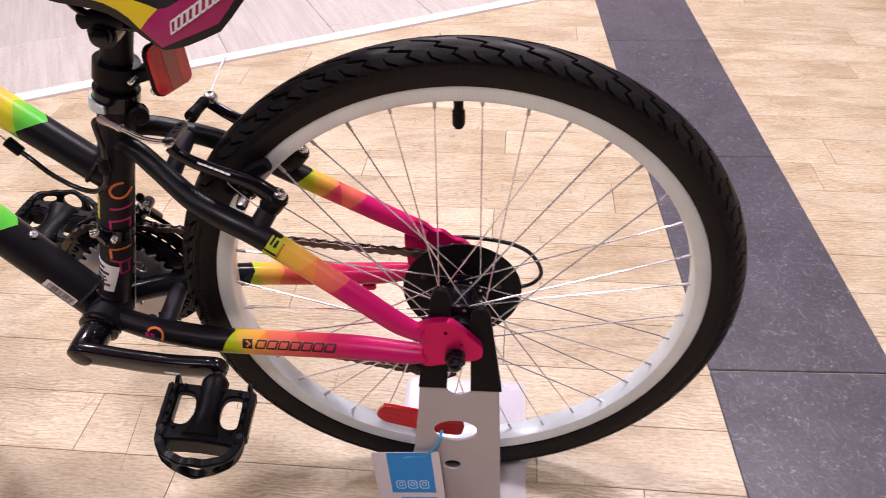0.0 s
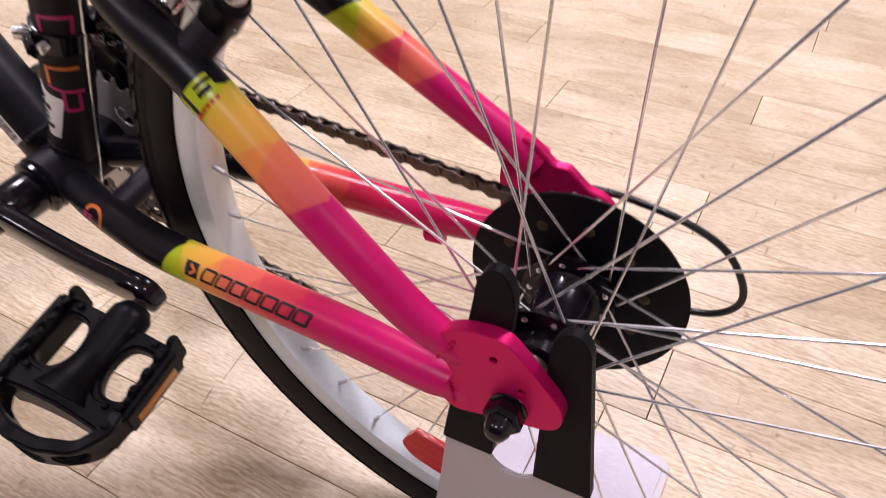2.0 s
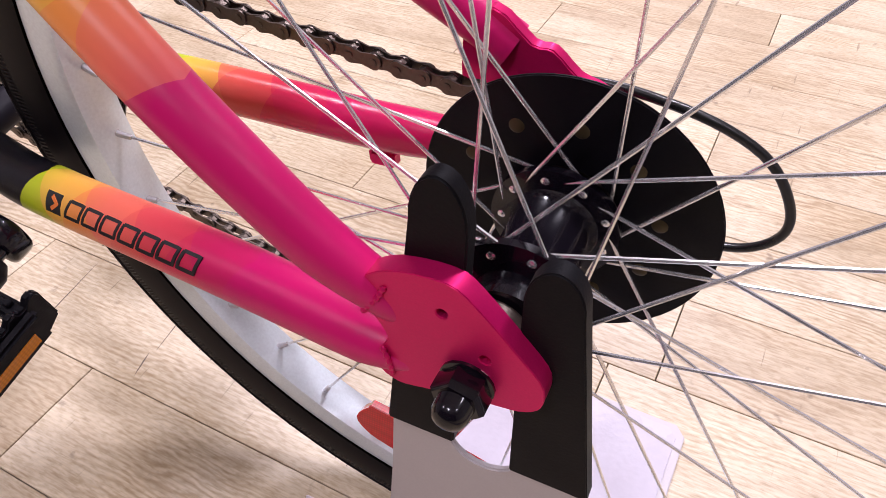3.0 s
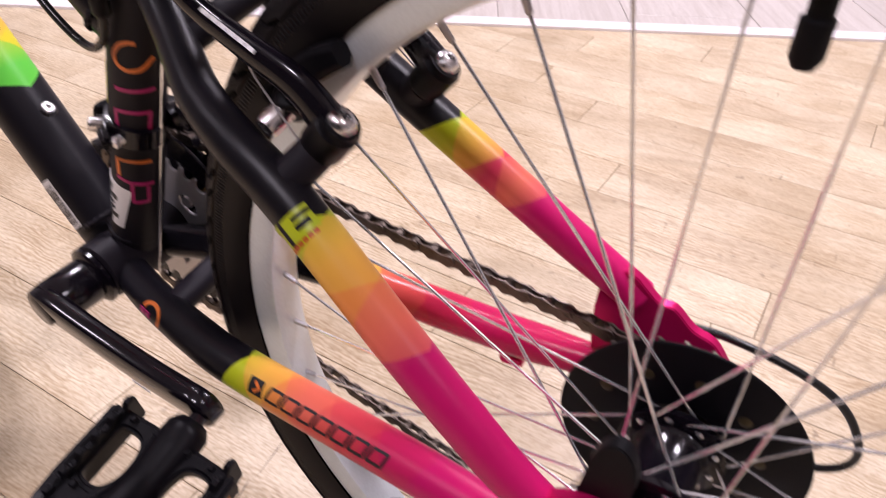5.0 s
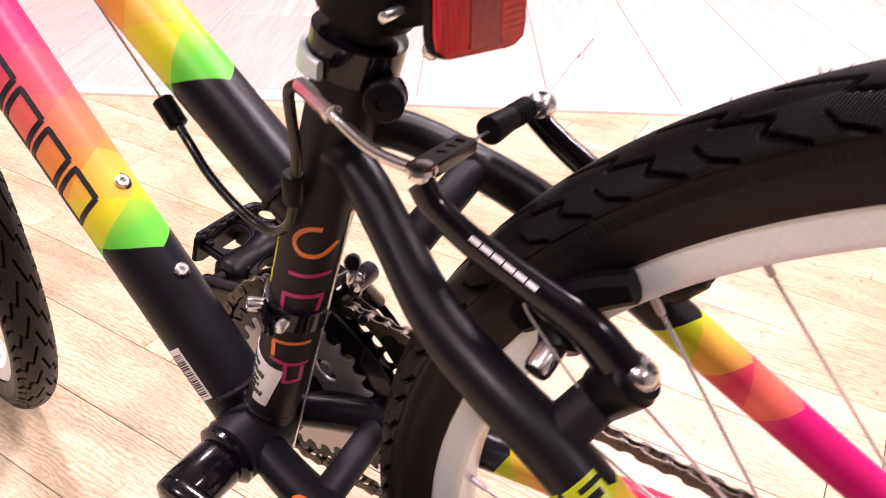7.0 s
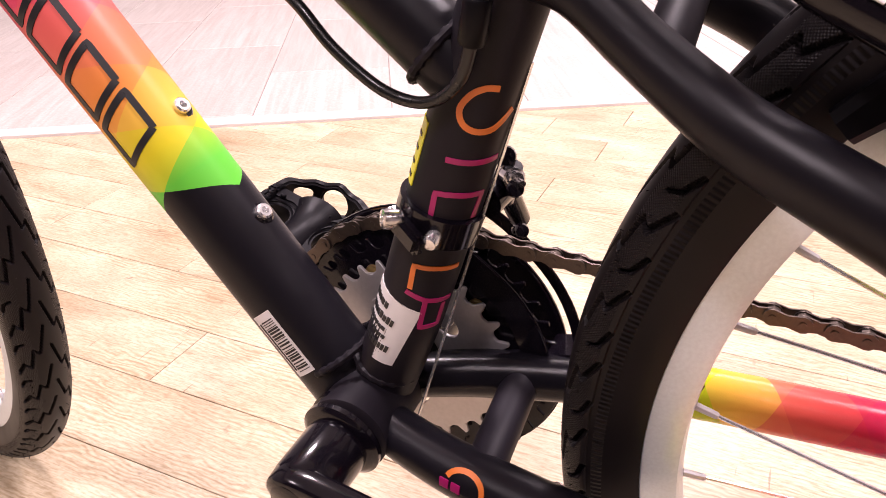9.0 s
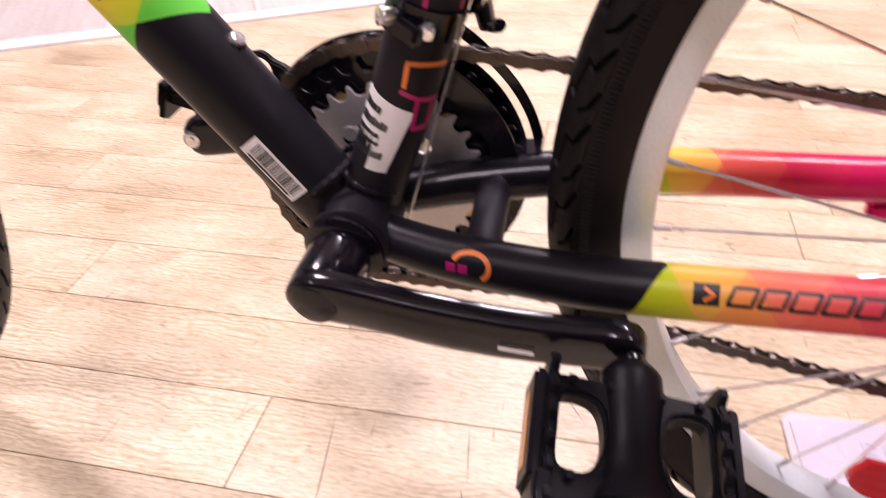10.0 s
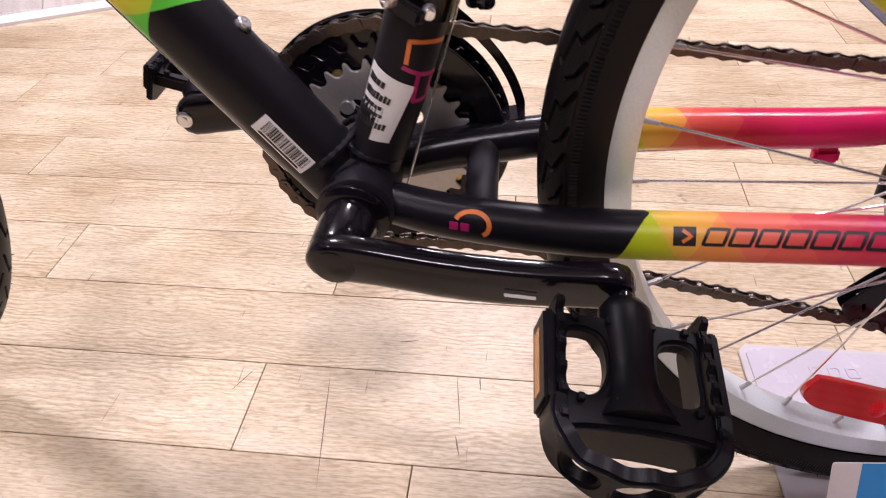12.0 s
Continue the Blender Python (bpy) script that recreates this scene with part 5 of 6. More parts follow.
def saddle_mesh():
    bm = bmesh.new()
    rings = []
    for x in SADDLE_X:
        w = saddle_wide(x)
        foot, low, high, top = saddle_edges(x)
        lean = 0.018 * math.exp(-((x + 0.226) / 0.03) ** 2)
        half = ((0.0, top + 0.003, 0), (0.45 * w, top + 0.002, 0), (0.75 * w, top - 0.003, 0), (0.92 * w, top - (top - high) * 0.45, lean * 0.5), (0.985 * w, high, lean), (w, high * 0.55 + low * 0.45, lean * 0.5), (0.985 * w, low, 0), (0.965 * w, foot, 0), (0.86 * w, foot + 0.003, 0), (0.5 * w, foot + 0.02, 0))
        full = [(-y, z, s) for y, z, s in half[::-1]] + list(half[1:])
        rings.append([bm.verts.new(at(x + s + SADDLE_BACK, y, z - 0.002)) for y, z, s in full])
    n = len(rings[0])
    for i in range(len(rings) - 1):
        for k in range(n - 1):
            f = bm.faces.new((rings[i][k], rings[i][k + 1], rings[i + 1][k + 1], rings[i + 1][k]))
            f.material_index = 0 if min(k, n - 2 - k) not in (3, 4) else (1 if SADDLE_X[i] < -0.2265 else 2)
        bm.faces.new((rings[i][0], rings[i + 1][0], rings[i + 1][-1], rings[i][-1]))
    bm.faces.new(rings[0])
    bm.faces.new(rings[-1][::-1])
    bmesh.ops.recalc_face_normals(bm, faces=bm.faces)
    return bm


saddle_black = coat("black saddle vinyl", (0.012, 0.011, 0.012), 0.5, 0, 500, 0.0002, spec=0.3)
saddle_yellow = coat("yellow saddle vinyl", (0.80, 0.60, 0.015), 0.42, 0, 700, 0.00008, 0.05)
saddle_pink = coat("magenta saddle vinyl", (0.36, 0.006, 0.115), 0.40, 0, 700, 0.00008, 0.07)
saddle = part("saddle", saddle_mesh(), [saddle_black, saddle_yellow, saddle_pink], bike, "padded saddle in black, yellow and magenta")
for s in (-1, 1):
    rail = smooth_line([at(-0.43, s * 0.008, 0.676), at(-0.37, s * 0.014, 0.662), at(-0.325, s * 0.019, 0.642), at(-0.302, s * 0.022, 0.622), at(-0.280, s * 0.022, 0.6115), at(-0.24, s * 0.023, 0.612), at(-0.19, s * 0.026, 0.645)], 5)
    part("saddle_rail", tube(rail, 0.0036, 10), black_gloss, saddle)
clamp_at = seat_at(0.600)
part("saddle_clamp", tube((clamp_at + Vector((0, -0.026, 0.004)), clamp_at + Vector((0, 0.026, 0.004))), 0.0125, 18), black_gloss, saddle)
for s in (-1, 1):
    q = clamp_at + Vector((0, s * 0.026, 0.004))
    part("clamp_nut", turned(q, q + Vector((0, s, 0)), ((0, 0.0095), (0.0025, 0.0095), (0.003, 0.0070), (0.009, 0.0072), (0.010, 0.0055), (0.0102, 0.0005)), 20), black_gloss, saddle)
    cheek = [clamp_at + Vector((dx, s * 0.020, dz)) for dx, dz in ((-0.018, 0.013), (0.0, 0.017), (0.020, 0.013))]
    part("clamp_jaw", tube(cheek, (0.0065, 0.0085, 0.0065), 14), black_matt, saddle)

# ---- front derailleur ----
fd_at = seat_at(0.386)
part("derailleur_clamp", turned(fd_at, fd_at + SEAT_DIR, ((-0.0075, 0.0172), (-0.007, 0.0196), (0.007, 0.0196), (0.0075, 0.0172)), 32), black_gloss, bike, "black derailleur clamp band")
a = fd_at + Vector((-0.0140, -0.0195, 0.003))
part("clamp_bolt", turned(a, a + Vector((-0.55, -0.55, 0.15)), ((-0.004, 0.0042), (0.002, 0.0046), (0.0042, 0.0042), (0.0046, 0.0022), (0.0036, 0.0020), (0.0036, 0.0003)), 16), chrome, bike, "chrome clamp bolt")
part("clamp_bolt", turned(fd_at + Vector((0.005, -0.022, -0.003)), fd_at + Vector((0.02, -0.6, -0.12)), ((-0.004, 0.0032), (0.001, 0.0034), (0.0026, 0.0028), (0.0028, 0.0004)), 16), steel, bike)
part("clamp_hinge", boxed(axes(fd_at + Vector((-0.008, -0.0200, -0.001)), (0.7, -0.45, -0.25), SEAT_DIR), (0.026, 0.010, 0.007), 0.0022), black_gloss, bike)


def band(r0, r1, a0, a1, n=14):
    """A curved strip about the crank axle; angles from the vertical towards the rear wheel."""
    turn = [radians(a0 + (a1 - a0) * k / n) for k in range(n + 1)]
    return [(AX.x + r1(a) * math.sin(a), AX.z + r1(a) * math.cos(a)) for a in turn] + [(AX.x + r0(a) * math.sin(a), AX.z + r0(a) * math.cos(a)) for a in reversed(turn)]


fd = part("front_derailleur", plate(band(lambda a: 0.0885 + 0.010 * max(0.0, 0.75 - a), lambda a: 0.0945 + 0.012 * max(0.0, 0.80 - a), 12, 77), Matrix.Translation((0, 0.0690, 0)) @ XZ, 0.0018, 0.0005), black_gloss, bike, "black steel front derailleur cage")
part("inner_plate", plate(band(lambda a: 0.0660, lambda a: 0.0815 + 0.010 * max(0.0, 0.6 - a), 8, 77), Matrix.Translation((0, 0.0485, 0)) @ XZ, 0.0022, 0.0007), black_gloss, fd)
for turn_at, r in ((77, 0.0865), (16, 0.0960)):
    q = Vector((AX.x + r * math.sin(radians(turn_at)), 0.0585, AX.z + r * math.cos(radians(turn_at))))
    part("cage_bridge", boxed(Matrix.Translation(q) @ pose(0, 0, 0, 0, turn_at + 90, 0), (0.015, 0.0215, 0.0030), 0.0010), black_gloss, fd)
part("derailleur_body", tube((fd_at + Vector((0.018, 0.008, 0.004)), fd_at + Vector((0.022, 0.024, 0.006)), fd_at + Vector((0.020, 0.040, 0.002))), (0.0085, 0.0075, 0.0065), 14), black_gloss, fd)
part("link_plate", tube((fd_at + Vector((0.022, 0.028, 0.000)), fd_at + Vector((0.024, 0.042, -0.020))), (0.0055, 0.0050), 12), black_gloss, fd)
for q, r in ((fd_at + Vector((0.022, 0.022, 0.020)), 0.0050), (fd_at + Vector((0.030, 0.012, 0.010)), 0.0040), (fd_at + Vector((0.032, 0.016, -0.012)), 0.0035)):
    part("derailleur_screw", turned(q, q + Vector((0.5, -0.8, 0.4)), ((-0.006, r * 0.8), (0.003, r), (0.005, r * 0.8), (0.0055, 0.0005)), 14), black_gloss, fd)
anchor = fd_at + Vector((0.0280, 0.0150, 0.0140))
part("link_plate", tube((fd_at + Vector((0.021, 0.022, 0.0)), anchor + Vector((-0.001, 0.004, 0.004))), (0.0060, 0.0048), 12), black_gloss, fd)
part("cable_anchor", turned(anchor, anchor + Vector((0.62, -0.70, 0.10)), ((-0.004, 0.0046), (0.0014, 0.0048), (0.0016, 0.0038), (0.0048, 0.0036), (0.0050, 0.0018), (0.0110, 0.0016)), 12), chrome, fd, "chrome cable anchor bolt")
part("shift_cable", tube((Vector((-0.3165, 0.012, 0.455)), Vector((-0.3510, 0.012, 0.336)), Vector((-0.3740, 0.012, 0.257))), 0.0008, 6), steel, bike, "bare steel shift cable beside the seat tube")
part("shift_cable", tube((down_a.lerp(down_b, 0.7) + Vector((-0.0227, 0.003, -0.0181)), down_a.lerp(down_b, 0.05) + Vector((-0.0223, 0.003, -0.0178)), at(-0.410, 0.003, 0.248)), 0.0008, 6), steel, bike, "bare steel shift cable under the down tube")
part("shift_cable", tube((at(-0.350, 0.040, 0.262), at(-0.118, 0.068, 0.266)), 0.0008, 6), steel, bike)

# ---- rear derailleur ----
rd = part("rear_derailleur", tube(smooth_line([(0.010, 0.088, 0.268), (-0.012, 0.088, 0.262), (-0.040, 0.080, 0.248), (-0.050, 0.070, 0.225)], 5), (0.014, 0.015, 0.014, 0.011), 18), black_plastic, bike, "black rear derailleur")
part("parallelogram", boxed(axes((-0.040, 0.068, 0.215), (0.35, 0, -1), (0, 1, 0)), (0.060, 0.022, 0.018), 0.005), black_gloss, rd)
LOW_WHEEL = (-0.036, 0.1605)
cage = [(-0.034, -0.005), (-0.026, 0.006), (-0.016, 0.018), (0.000, 0.034), (0.018, 0.060), (0.032, 0.056), (0.026, 0.032), (0.020, 0.012), (0.0220, -0.008), (0.0300, -0.022), (0.0285, -0.0260), (0.0110, -0.0355), (0.0075, -0.0345), (-0.004, -0.0270), (-0.020, -0.0240), (-0.030, -0.0150)]
slots = [[(0.0040, -0.0205), (0.0085, -0.0205), (0.0145, -0.0300), (0.0130, -0.0305)], [(0.0155, -0.0130), (0.0180, -0.0130), (0.0226, -0.0245), (0.0205, -0.0252)], [(-0.0215, -0.0030), (-0.0190, -0.0030), (-0.0172, -0.0105), (-0.0196, -0.0098)]]
for yy in (0.0415, 0.0525):
    part("cage_plate", plate(curvy(cage, 2), Matrix.Translation((LOW_WHEEL[0], yy, LOW_WHEEL[1])) @ XZ, 0.0015, 0.0004, slots), black_gloss, rd)
pin = Vector((LOW_WHEEL[0], 0.0400, LOW_WHEEL[1]))
part("wheel_bolt", turned(pin, pin + Vector((0, -1, 0)), ((-0.016, 0.0028), (0.0002, 0.0040), (0.0012, 0.0036), (0.0014, 0.0004)), 12), steel, rd)
for q in ((-0.012, 0.047, 0.2100), (-0.036, 0.047, 0.1605)):
    teeth = []
    for i in range(11):
        for da, rr in ((0.0, 0.0180), (0.4, 0.0225), (0.6, 0.0225), (0.95, 0.0180)):
            a = math.tau * (i + da) / 11
            teeth.append((rr * 0.96 * math.cos(a), rr * 0.96 * math.sin(a)))
    part("jockey_wheel", plate(teeth, Matrix.Translation((q[0], q[1] + 0.002, q[2])) @ XZ, 0.004), black_plastic, rd)
cable_loop = smooth_line([(-0.046, 0.070, 0.300), (-0.015, 0.076, 0.326), (0.035, 0.080, 0.322), (0.072, 0.084, 0.306), (0.090, 0.083, 0.284), (0.092, 0.084, 0.264), (0.076, 0.086, 0.248), (0.046, 0.088, 0.244), (0.018, 0.089, 0.255)], 6)
part("shift_cable_housing", tube(cable_loop, 0.0024, 12), cable_black, bike, "black shift cable housing loop")

# ---- bottle bosses ----
for q in (Vector((-0.499, 0.0195, 0.4155)), Vector((-0.4580, 0.0175, 0.3650))):
    n = Vector((0.75, -0.10, 0.66)).normalized()
    q = q - n * 0.003
    part("bottle_boss", turned(q - n * 0.004, q + n, ((0.0075, 0.0042), (0.0084, 0.0044), (0.0104, 0.0042), (0.0112, 0.0034), (0.0112, 0.0020), (0.0085, 0.0018), (0.0085, 0.0003)), 20), steel, part("boss_washer", turned(q - n * 0.004, q + n, ((0, 0.0068), (0.0066, 0.0068), (0.0078, 0.0058), (0.0078, 0.001)), 20), black_gloss, bike), "steel bottle cage screw")

# ---- wheel reflector on the spokes ----
deep_red = lens("deep red reflector plastic", (0.62, 0.006, 0.010), 600.0)
wr_m = axes((-0.048, -0.004, 0.1055), (0.095, 0.0, -0.0235), (0.0, 0.25, 1.0))
wr = [(-0.055, -0.003), (-0.050, 0.009), (-0.040, 0.0125), (0.040, 0.0115), (0.052, 0.008), (0.054, -0.004), (0.048, -0.0115), (0.010, -0.0135), (-0.030, -0.0125), (-0.046, -0.010)]
wheel_ref = part("wheel_reflector", plate(curvy(wr, 3), wr_m, 0.006, 0.002), deep_red, rear, "red plastic wheel reflector clipped to the spokes")
part("reflector_clip", turned(wr_m @ Vector((0, -0.002, 0.004)), wr_m @ Vector((0, -0.002, 0.02)), ((0, 0.007), (0.002, 0.007), (0.0035, 0.005), (0.004, 0.001)), 16), red_lens, wheel_ref)

# ---- display stand ----
stand = thing("display_stand", (0, -0.03, 0), "grey steel bicycle display stand with black rubber prongs", "display stand")
SY = -0.0600
upright = [(-0.066, 0.0), (-0.062, 0.060), (-0.050, 0.125), (-0.043, 0.190), (-0.038, 0.250), (-0.030, 0.300), (-0.013, 0.300), (-0.012, 0.245)]
upright += [(0.0025 + 0.0145 * math.cos(radians(a)), 0.236 + 0.0145 * math.sin(radians(a))) for a in range(180, 361, 20)]
upright += [(0.017, 0.245), (0.019, 0.300), (0.036, 0.300), (0.045, 0.240), (0.049, 0.125), (0.052, 0.0)]
part("upright_plate", plate(upright, Matrix.Translation((0, SY, 0)) @ XZ, 0.0030, 0.0008, [ring_points(-0.002, 0.160, 0.0245, 0.0170, 28), ring_points(-0.006, 0.095, 0.0095, 0.0082, 20)]), stand_paint, stand)


def prong(foot_l, foot_r, top_l, top_r, rise):
    """A straight tapered finger with a rounded tip."""
    mid, half = (top_l[0] + top_r[0]) / 2, (top_r[0] - top_l[0]) / 2
    tip = [(mid - half * math.cos(radians(a)), top_l[1] + rise * math.sin(radians(a))) for a in range(0, 181, 15)]
    return [foot_l, *tip, foot_r]


prong_l = prong((-0.0405, 0.2345), (-0.0100, 0.2345), (-0.0245, 0.354), (-0.0040, 0.354), 0.0200)
prong_r = prong((0.0150, 0.2310), (0.0480, 0.2310), (0.0148, 0.334), (0.0350, 0.334), 0.0165)
for outline in (prong_l, prong_r):
    sleeve = part("rubber_prong", plate(outline, Matrix.Translation((0, SY + 0.0025, 0)) @ XZ, 0.0074, 0.0035), black_rubber, stand, "black rubber sleeve")
    tip = Vector((sum(p[0] for p in outline[5:10]) / 5, SY - 0.0085, max(p[1] for p in outline) - 0.020))
    for z in (tip.z, 0.246):
        q = Vector((tip.x if z == tip.z else outline[0][0] + 0.014, SY - 0.0040, z))
        part("dimple", turned(q, q + Vector((0, -1, 0)), ((0, 0.0009), (0.0006, 0.0009), (0.0007, 0.0002)), 10), black_ink, sleeve)
base = [(-0.080, -0.075), (0.076, -0.075), (0.084, -0.068), (0.090, 0.138), (0.082, 0.147), (-0.078, 0.151), (-0.086, 0.142), (-0.086, -0.068)]
foot = part("base_plate", plate(base, pose(0, 0, 0.0005), 0.0026, 0.0006), stand_paint, stand, "flat pale grey base plate")
plastic = coat("milky film", (0.52, 0.48, 0.54), 0.25, 0, 200, 0.0002, 0.05)
film = part("foot_pad", plate([(-0.079, 0.030), (0.080, 0.030), (0.084, 0.134), (0.077, 0.142), (-0.073, 0.146), (-0.080, 0.138)], pose(0, 0, 0.0031), 0.0012, 0.0004), plastic, stand, "milky plastic sheet on the base")
for k in range(3):
    part("embossing", plate(rounded(0.012, 0.014, 0.003), pose(-0.022 + 0.016 * k, 0.118, 0.0040), 0.0009, 0.0003, [rounded(0.007, 0.008, 0.002)]), plastic, film)
part("fold", tube((Vector((-0.064, SY - 0.0015, 0.004)), Vector((0.052, SY - 0.0015, 0.004))), 0.004, 10), stand_paint, stand)

# ---- hang tag ----
tag = thing("hang_tag", (-0.058, -0.085, 0.06), "white and blue cardboard hang tag tied to the stand", "hang tag")
TG = axes((-0.0560, -0.0790, 0.0700), (0.99, -0.02, 0.10), (-0.08, 0.20, 0.98))
part("card", plate(rounded(0.080, 0.110, 0.002, 3), TG @ pose(0, 0, 0), 0.0006, 0.0001), white_card, tag)
part("print_panel", plate([(-0.0225, -0.0080), (0.0305, -0.0080), (0.0305, 0.0545), (-0.0225, 0.0545)], TG @ pose(0, 0, 0.0006), 0.00015), blue_ink, tag, "blue printed panel")
part("print_panel", plate([(-0.0125, -0.030), (0.0305, -0.030), (0.0305, -0.0155), (-0.0125, -0.0155)], TG @ pose(0, 0, 0.0006), 0.00015), blue_ink, tag)
for k in range(3):
    part("print_mark", plate(rounded(0.0115, 0.0130, 0.0028), TG @ pose(-0.0105 + 0.0140 * k, 0.0050, 0.0008), 0.00015, 0, [rounded(0.0090, 0.0105, 0.0020)]), pale_ink, tag)
    part("print_mark", plate(rounded(0.0055, 0.0065, 0.0020), TG @ pose(-0.0105 + 0.0140 * k, 0.0055, 0.0008), 0.00015, 0, [rounded(0.0035, 0.0042, 0.0012)]), pale_ink, tag)
blue_tie = coat("blue plastic tie", (0.05, 0.33, 0.62), 0.35, 0, 300, 0.0)
eyelet = TG @ Vector((0.004, 0.048, 0.001))
tie_line = smooth_line([eyelet + Vector((-0.006, -0.001, -0.002)), eyelet, eyelet + Vector((0.018, 0.001, 0.002)), Vector((-0.025, -0.068, 0.136)), Vector((-0.020, -0.0640, 0.146)), Vector((-0.018, -0.0555, 0.150))], 6)
part("tie", tube(tie_line, (0.0011, 0.0013, 0.0016, 0.0018, 0.0018), 8), blue_tie, tag, "blue plastic tie")


# ---- paint marks and stickers that follow the tubes ----
def wrap(a, b, radius, facing):
    """Maps (metres along a to b, metres round from facing, lift) onto a tube."""
    a, b = Vector(a), Vector(b)
    way = (b - a).normalized()
    up = (Vector(facing) - way * Vector(facing).dot(way)).normalized()
    across = way.cross(up)

    def spot(s, arc, lift=0.0):
        t = arc / radius
        return a + way * s + (radius + lift) * (up * math.cos(t) + across * math.sin(t))
    return spot


def sticker(bm, spot, s0, s1, c0, c1, lift=0.00035, n=10):
    rows = [[bm.verts.new(spot(s, c0 + (c1 - c0) * k / n, lift)) for k in range(n + 1)] for s in (s0, s1)]
    low = [[bm.verts.new(spot(s, c0 + (c1 - c0) * k / n, -0.0002)) for k in range(n + 1)] for s in (s0, s1)]
    for k in range(n):
        bm.faces.new((rows[0][k], rows[0][k + 1], rows[1][k + 1], rows[1][k]))
        bm.faces.new((low[0][k], low[0][k + 1], rows[0][k + 1], rows[0][k]))
        bm.faces.new((low[1][k + 1], low[1][k], rows[1][k], rows[1][k + 1]))
    for k in (0, n):
        bm.faces.new((low[0][k], rows[0][k], rows[1][k], low[1][k]))
    bmesh.ops.recalc_face_normals(bm, faces=bm.faces)
    return bm


def stroke(bm, spot, pts, wide, lift=0.0004):
    """A painted line of that width through (along, round) points."""
    fine = []
    for (s0, c0), (s1, c1) in zip(pts, pts[1:]):
        n = max(1, int(math.hypot(s1 - s0, c1 - c0) / 0.0012))
        fine += [(s0 + (s1 - s0) * k / n, c0 + (c1 - c0) * k / n) for k in range(n)]
    fine.append(pts[-1])
    rows = []
    for i, (s, c) in enumerate(fine):
        p, q = fine[max(i - 1, 0)], fine[min(i + 1, len(fine) - 1)]
        ds, dc = q[0] - p[0], q[1] - p[1]
        l = math.hypot(ds, dc) or 1
        ns, nc = -dc / l * wide / 2, ds / l * wide / 2
        rows.append([bm.verts.new(spot(s + ns, c + nc, lift)), bm.verts.new(spot(s - ns, c - nc, lift)), bm.verts.new(spot(s - ns, c - nc, -0.0002)), bm.verts.new(spot(s + ns, c + nc, -0.0002))])
    for p, q in zip(rows, rows[1:]):
        for k in range(4):
            j = (k + 1) % 4
            bm.faces.new((p[k], p[j], q[j], q[k]))
    bm.faces.new(rows[0])
    bm.faces.new(rows[-1][::-1])
    bmesh.ops.recalc_face_normals(bm, faces=bm.faces)
    return bm


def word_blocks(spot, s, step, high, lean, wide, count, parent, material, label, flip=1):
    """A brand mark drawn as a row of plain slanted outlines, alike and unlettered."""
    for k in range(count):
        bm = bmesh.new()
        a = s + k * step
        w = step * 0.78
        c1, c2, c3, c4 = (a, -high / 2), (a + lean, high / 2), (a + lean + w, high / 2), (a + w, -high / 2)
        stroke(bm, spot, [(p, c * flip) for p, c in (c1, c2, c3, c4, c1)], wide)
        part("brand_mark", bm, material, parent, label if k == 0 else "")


# chain stay, near side
cs_spot = wrap(at(-0.240, -0.0505, 0.2745), at(-0.11, -0.0615, 0.2865), 0.0135, (0.05, -0.84, 0.62))
icon = bmesh.new()
sticker(icon, cs_spot, 0.0180, 0.0292, -0.0050, 0.0050)
part("brand_mark", icon, black_ink, bike, "small dark maker's badge")
part("brand_mark", stroke(bmesh.new(), cs_spot, [(0.0225, -0.003), (0.0270, 0.0), (0.0225, 0.003)], 0.0018, 0.0007), orange_ink, bike)
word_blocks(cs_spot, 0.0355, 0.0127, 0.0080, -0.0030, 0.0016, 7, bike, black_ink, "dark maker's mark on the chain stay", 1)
# curled badge on the black part of the stay
lg_spot = wrap(at(-0.345, -0.0290, 0.2660), at(-0.29, -0.0420, 0.2695), 0.0134, (0.05, -0.90, 0.40))
curl = [(0.0205 + 0.0100 * math.cos(radians(a)), 0.0005 + 0.0074 * math.sin(radians(a))) for a in range(-165, 62, 12)]
part("brand_mark", stroke(bmesh.new(), lg_spot, curl, 0.0027), orange_ink, bike, "curled orange and pink badge")
for s0 in (0.0072, 0.0138):
    part("brand_mark", sticker(bmesh.new(), lg_spot, s0, s0 + 0.0050, 0.0004, 0.0048, 0.0006, 6), pink_ink, bike)
# down tube word in dark blocks and its barcode label
dt_spot = wrap(down_a, down_b, 0.0220, (0.22, -0.95, 0.18))
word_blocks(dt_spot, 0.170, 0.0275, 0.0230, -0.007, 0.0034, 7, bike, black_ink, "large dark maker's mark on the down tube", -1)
bar_spot = wrap(down_a, down_b, 0.0220, (-0.03, -1.0, -0.03))
label_bm = bmesh.new()
sticker(label_bm, bar_spot, 0.0275, 0.0665, -0.0066, 0.0066)
bar_label = part("barcode_label", label_bm, white_ink, bike, "white barcode label")
bar_rnd = random.Random(3)
s = 0.0300
while s < 0.0625:
    w = bar_rnd.choice((0.0004, 0.0007, 0.0011))
    part("bar", sticker(bmesh.new(), bar_spot, s, s + w, -0.0028, 0.0052, 0.0006, 5), black_ink, bar_label)
    s += w + bar_rnd.choice((0.0005, 0.0008, 0.0011))
part("bar", sticker(bmesh.new(), bar_spot, 0.0315, 0.062, -0.0052, -0.0040, 0.0006, 2), black_ink, bar_label)
# seat tube: white label, yellow label, coloured strokes
st_a, st_b = seat_at(0.284), seat_at(0.53)
st_spot = wrap(st_a, st_b, 0.0170, (0.02, -1.0, 0.0))
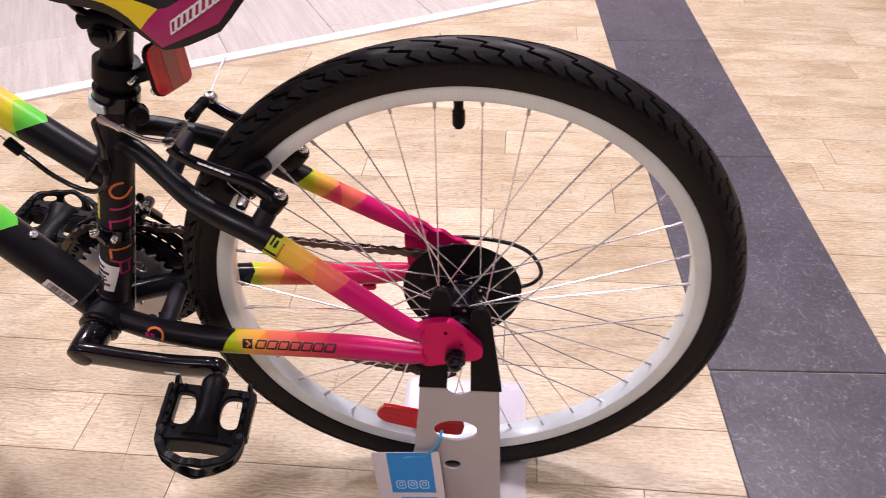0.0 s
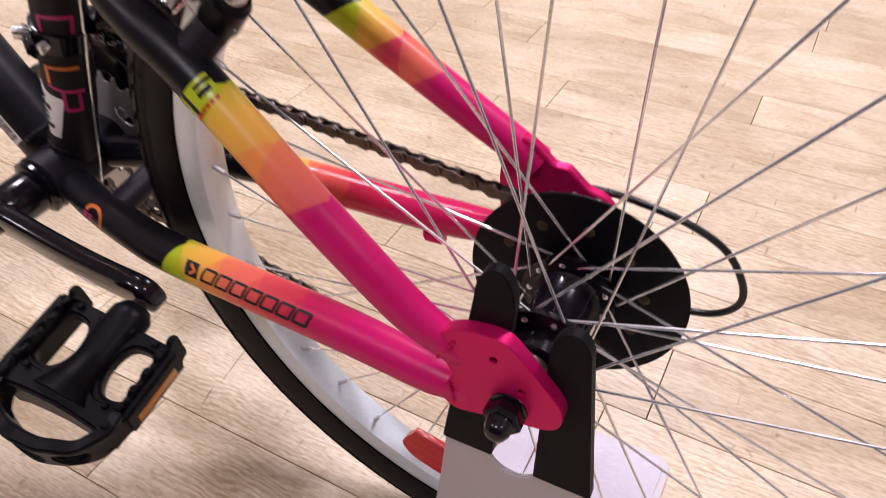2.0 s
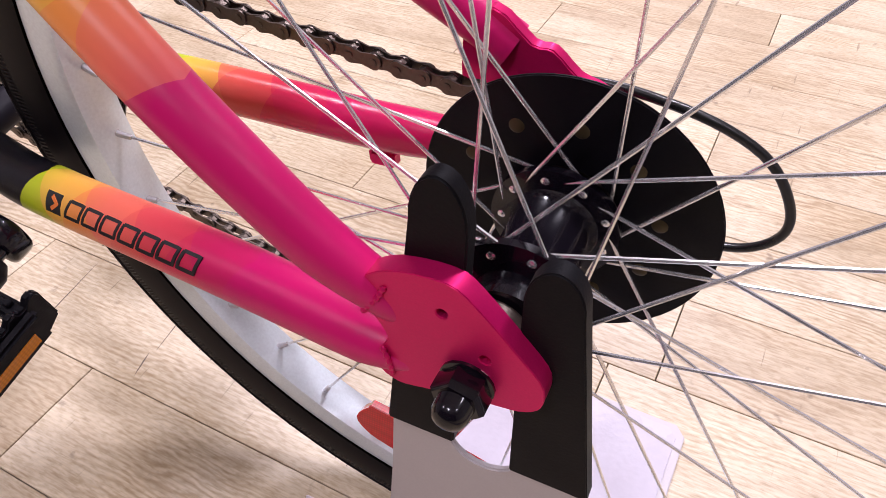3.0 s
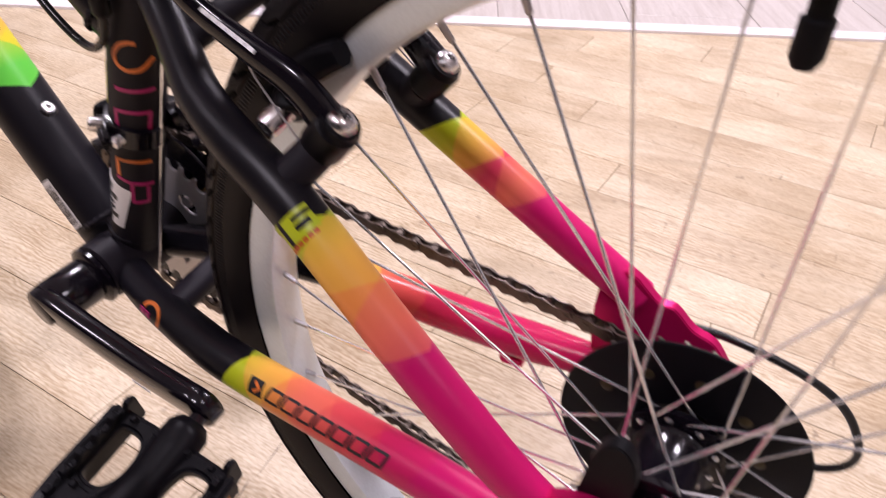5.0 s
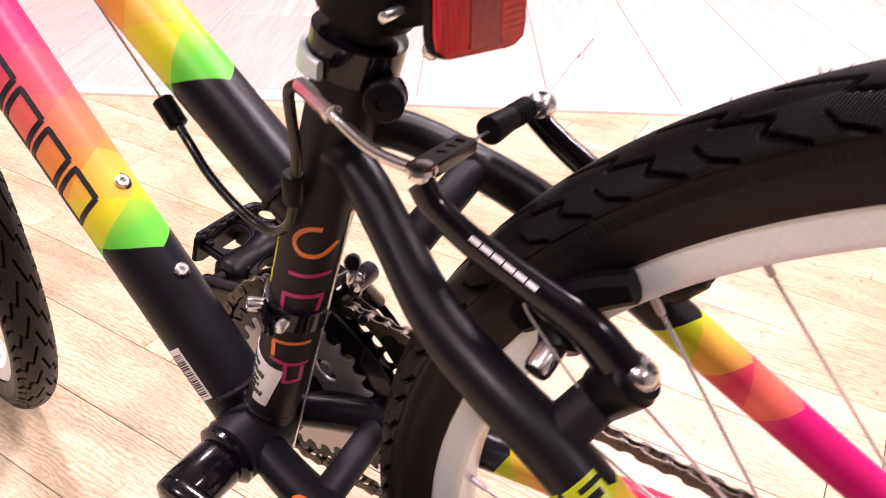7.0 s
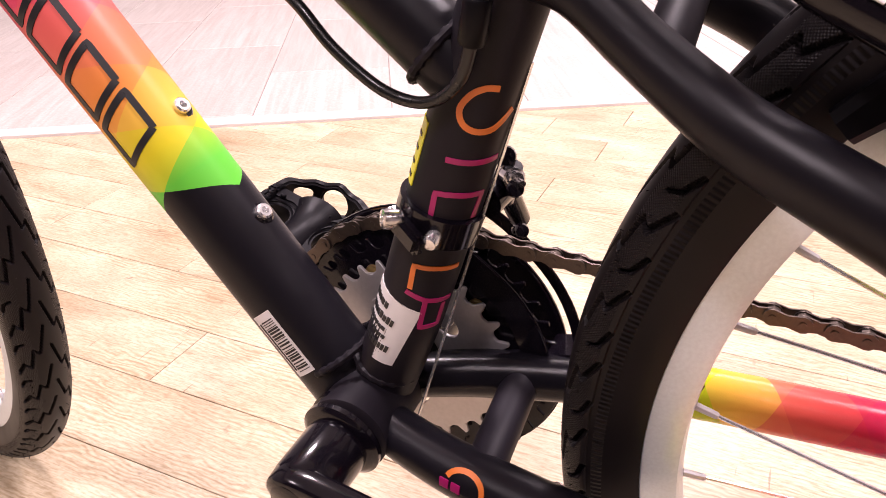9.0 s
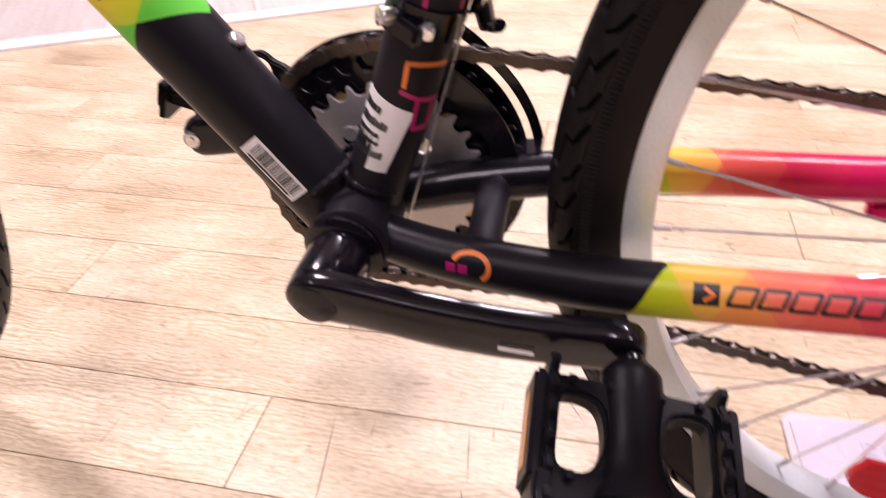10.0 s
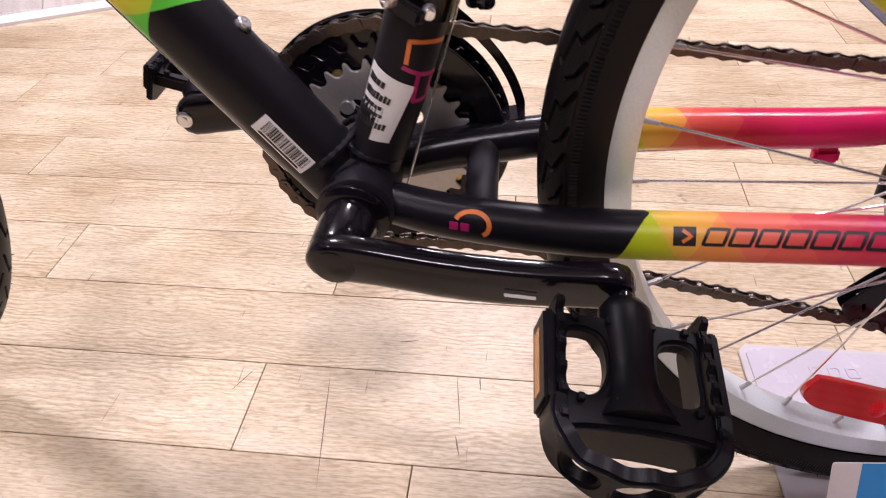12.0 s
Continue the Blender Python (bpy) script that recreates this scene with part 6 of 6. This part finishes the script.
LABEL = ((0.0193, -0.0235), (0.0240, 0.0035), (0.0610, 0.0095), (0.0660, -0.0200))


def on_label(u, v, lift):
    """The slanted label: u runs round the tube, v up it, both from 0 to 1."""
    low = [LABEL[0][k] + (LABEL[1][k] - LABEL[0][k]) * u for k in (0, 1)]
    top = [LABEL[3][k] + (LABEL[2][k] - LABEL[3][k]) * u for k in (0, 1)]
    return st_spot(low[0] + (top[0] - low[0]) * v, low[1] + (top[1] - low[1]) * v, lift)


st_label = part("paper_label", sticker(bmesh.new(), lambda v, u, lift: on_label(u, v, lift), 0, 1, 0, 1, 0.0004, 14), white_ink, bike, "white paper label with small print")
print_rnd = random.Random(8)
for v0, u1, h in ((0.80, 0.40, 0.095), (0.62, 0.66, 0.10), (0.49, 0.56, 0.055), (0.38, 0.60, 0.045), (0.20, 0.74, 0.10)):
    u = 0.06
    while u < u1:
        w = print_rnd.uniform(0.05, 0.085)
        part("small_print", sticker(bmesh.new(), lambda v, x, lift: on_label(x, v, lift), v0, v0 + h * print_rnd.uniform(0.75, 1.0), u, u + w, 0.0007, 3), black_ink, st_label)
        u += w + 0.022
safety = part("yellow_label", sticker(bmesh.new(), st_spot, 0.1204, 0.1506, -0.0265, -0.0135, 0.0004, 8), yellow_ink, bike, "narrow yellow safety label")
for s0 in (0.1235, 0.1300, 0.1365, 0.1430):
    part("small_print", sticker(bmesh.new(), st_spot, s0, s0 + 0.0016, -0.0200, -0.0160, 0.0007, 3), black_ink, safety)
arc = [(q.x, q.y) for q in smooth_line([(0.1757, 0.0080, 0), (0.1750, 0.0030, 0), (0.1710, -0.0018, 0), (0.1640, -0.0045, 0), (0.1585, -0.0018, 0), (0.1568, 0.0040, 0), (0.1590, 0.0110, 0), (0.1670, 0.0180, 0)], 4)]
part("paint_stroke", stroke(bmesh.new(), st_spot, [(p, c + 0.0042) for p, c in arc], 0.0025), orange_ink, bike, "orange painted curve on the seat tube")
for ink, pts in ((pink_ink, [(0.1415, -0.0042), (0.1428, 0.0055), (0.1450, 0.0190)]), (pink_ink, [(0.1122, -0.0034), (0.1253, -0.0044), (0.1270, 0.0042), (0.1281, 0.0165), (0.1153, 0.0158)]),
                 (orange_ink, [(0.0733, -0.0032), (0.0864, -0.0043), (0.0880, 0.0063), (0.0885, 0.0172)]), (pink_ink, [(0.0713, -0.0047), (0.0689, 0.0053), (0.0686, 0.0193)]),
                 (pink_ink, [(0.0689, 0.0053), (0.0518, 0.0063), (0.0527, 0.0160), (0.0662, 0.0154)])):
    part("paint_stroke", stroke(bmesh.new(), st_spot, [(p, c + 0.0042) for p, c in pts], 0.0024), ink, bike)
# lime size mark on the near seat stay, with a line of small red print under it
ss_spot = wrap((-0.185, -0.0536, 0.431), (-0.150, -0.0605, 0.4093), 0.0121, (0.45, -0.70, 0.55))
lime = part("size_mark", sticker(bmesh.new(), ss_spot, 0.0165, 0.0282, -0.0065, 0.0085, 0.0003, 14), lime_ink, bike, "lime painted figure with dark counters")
for s0, s1, c0, c1 in ((0.0186, 0.0206, -0.0075, 0.0030), (0.0222, 0.0250, -0.0040, 0.0035), (0.0165, 0.0282, 0.0085, 0.0108)):
    part("figure_gap", sticker(bmesh.new(), ss_spot, s0, s1, c0, c1, 0.0005, 6), black_matt, lime)
part("size_mark", sticker(bmesh.new(), ss_spot, 0.0158, 0.0190, 0.0108, 0.0195, 0.0003, 6), lime_ink, bike)
for k in range(6):
    part("small_print", sticker(bmesh.new(), ss_spot, 0.0288, 0.0304, -0.0040 + 0.0030 * k, -0.0018 + 0.0030 * k, 0.0004, 2), red_ink, lime)
# saddle mark: plain pale slanted outlines along the magenta band
def saddle_spot(s, arc, lift=0.0):
    x = -0.1980 + s * 0.83
    z = 0.6320 + s * 0.53 + arc
    return at(x + SADDLE_BACK, -saddle_wide(x) - lift, z - 0.002)


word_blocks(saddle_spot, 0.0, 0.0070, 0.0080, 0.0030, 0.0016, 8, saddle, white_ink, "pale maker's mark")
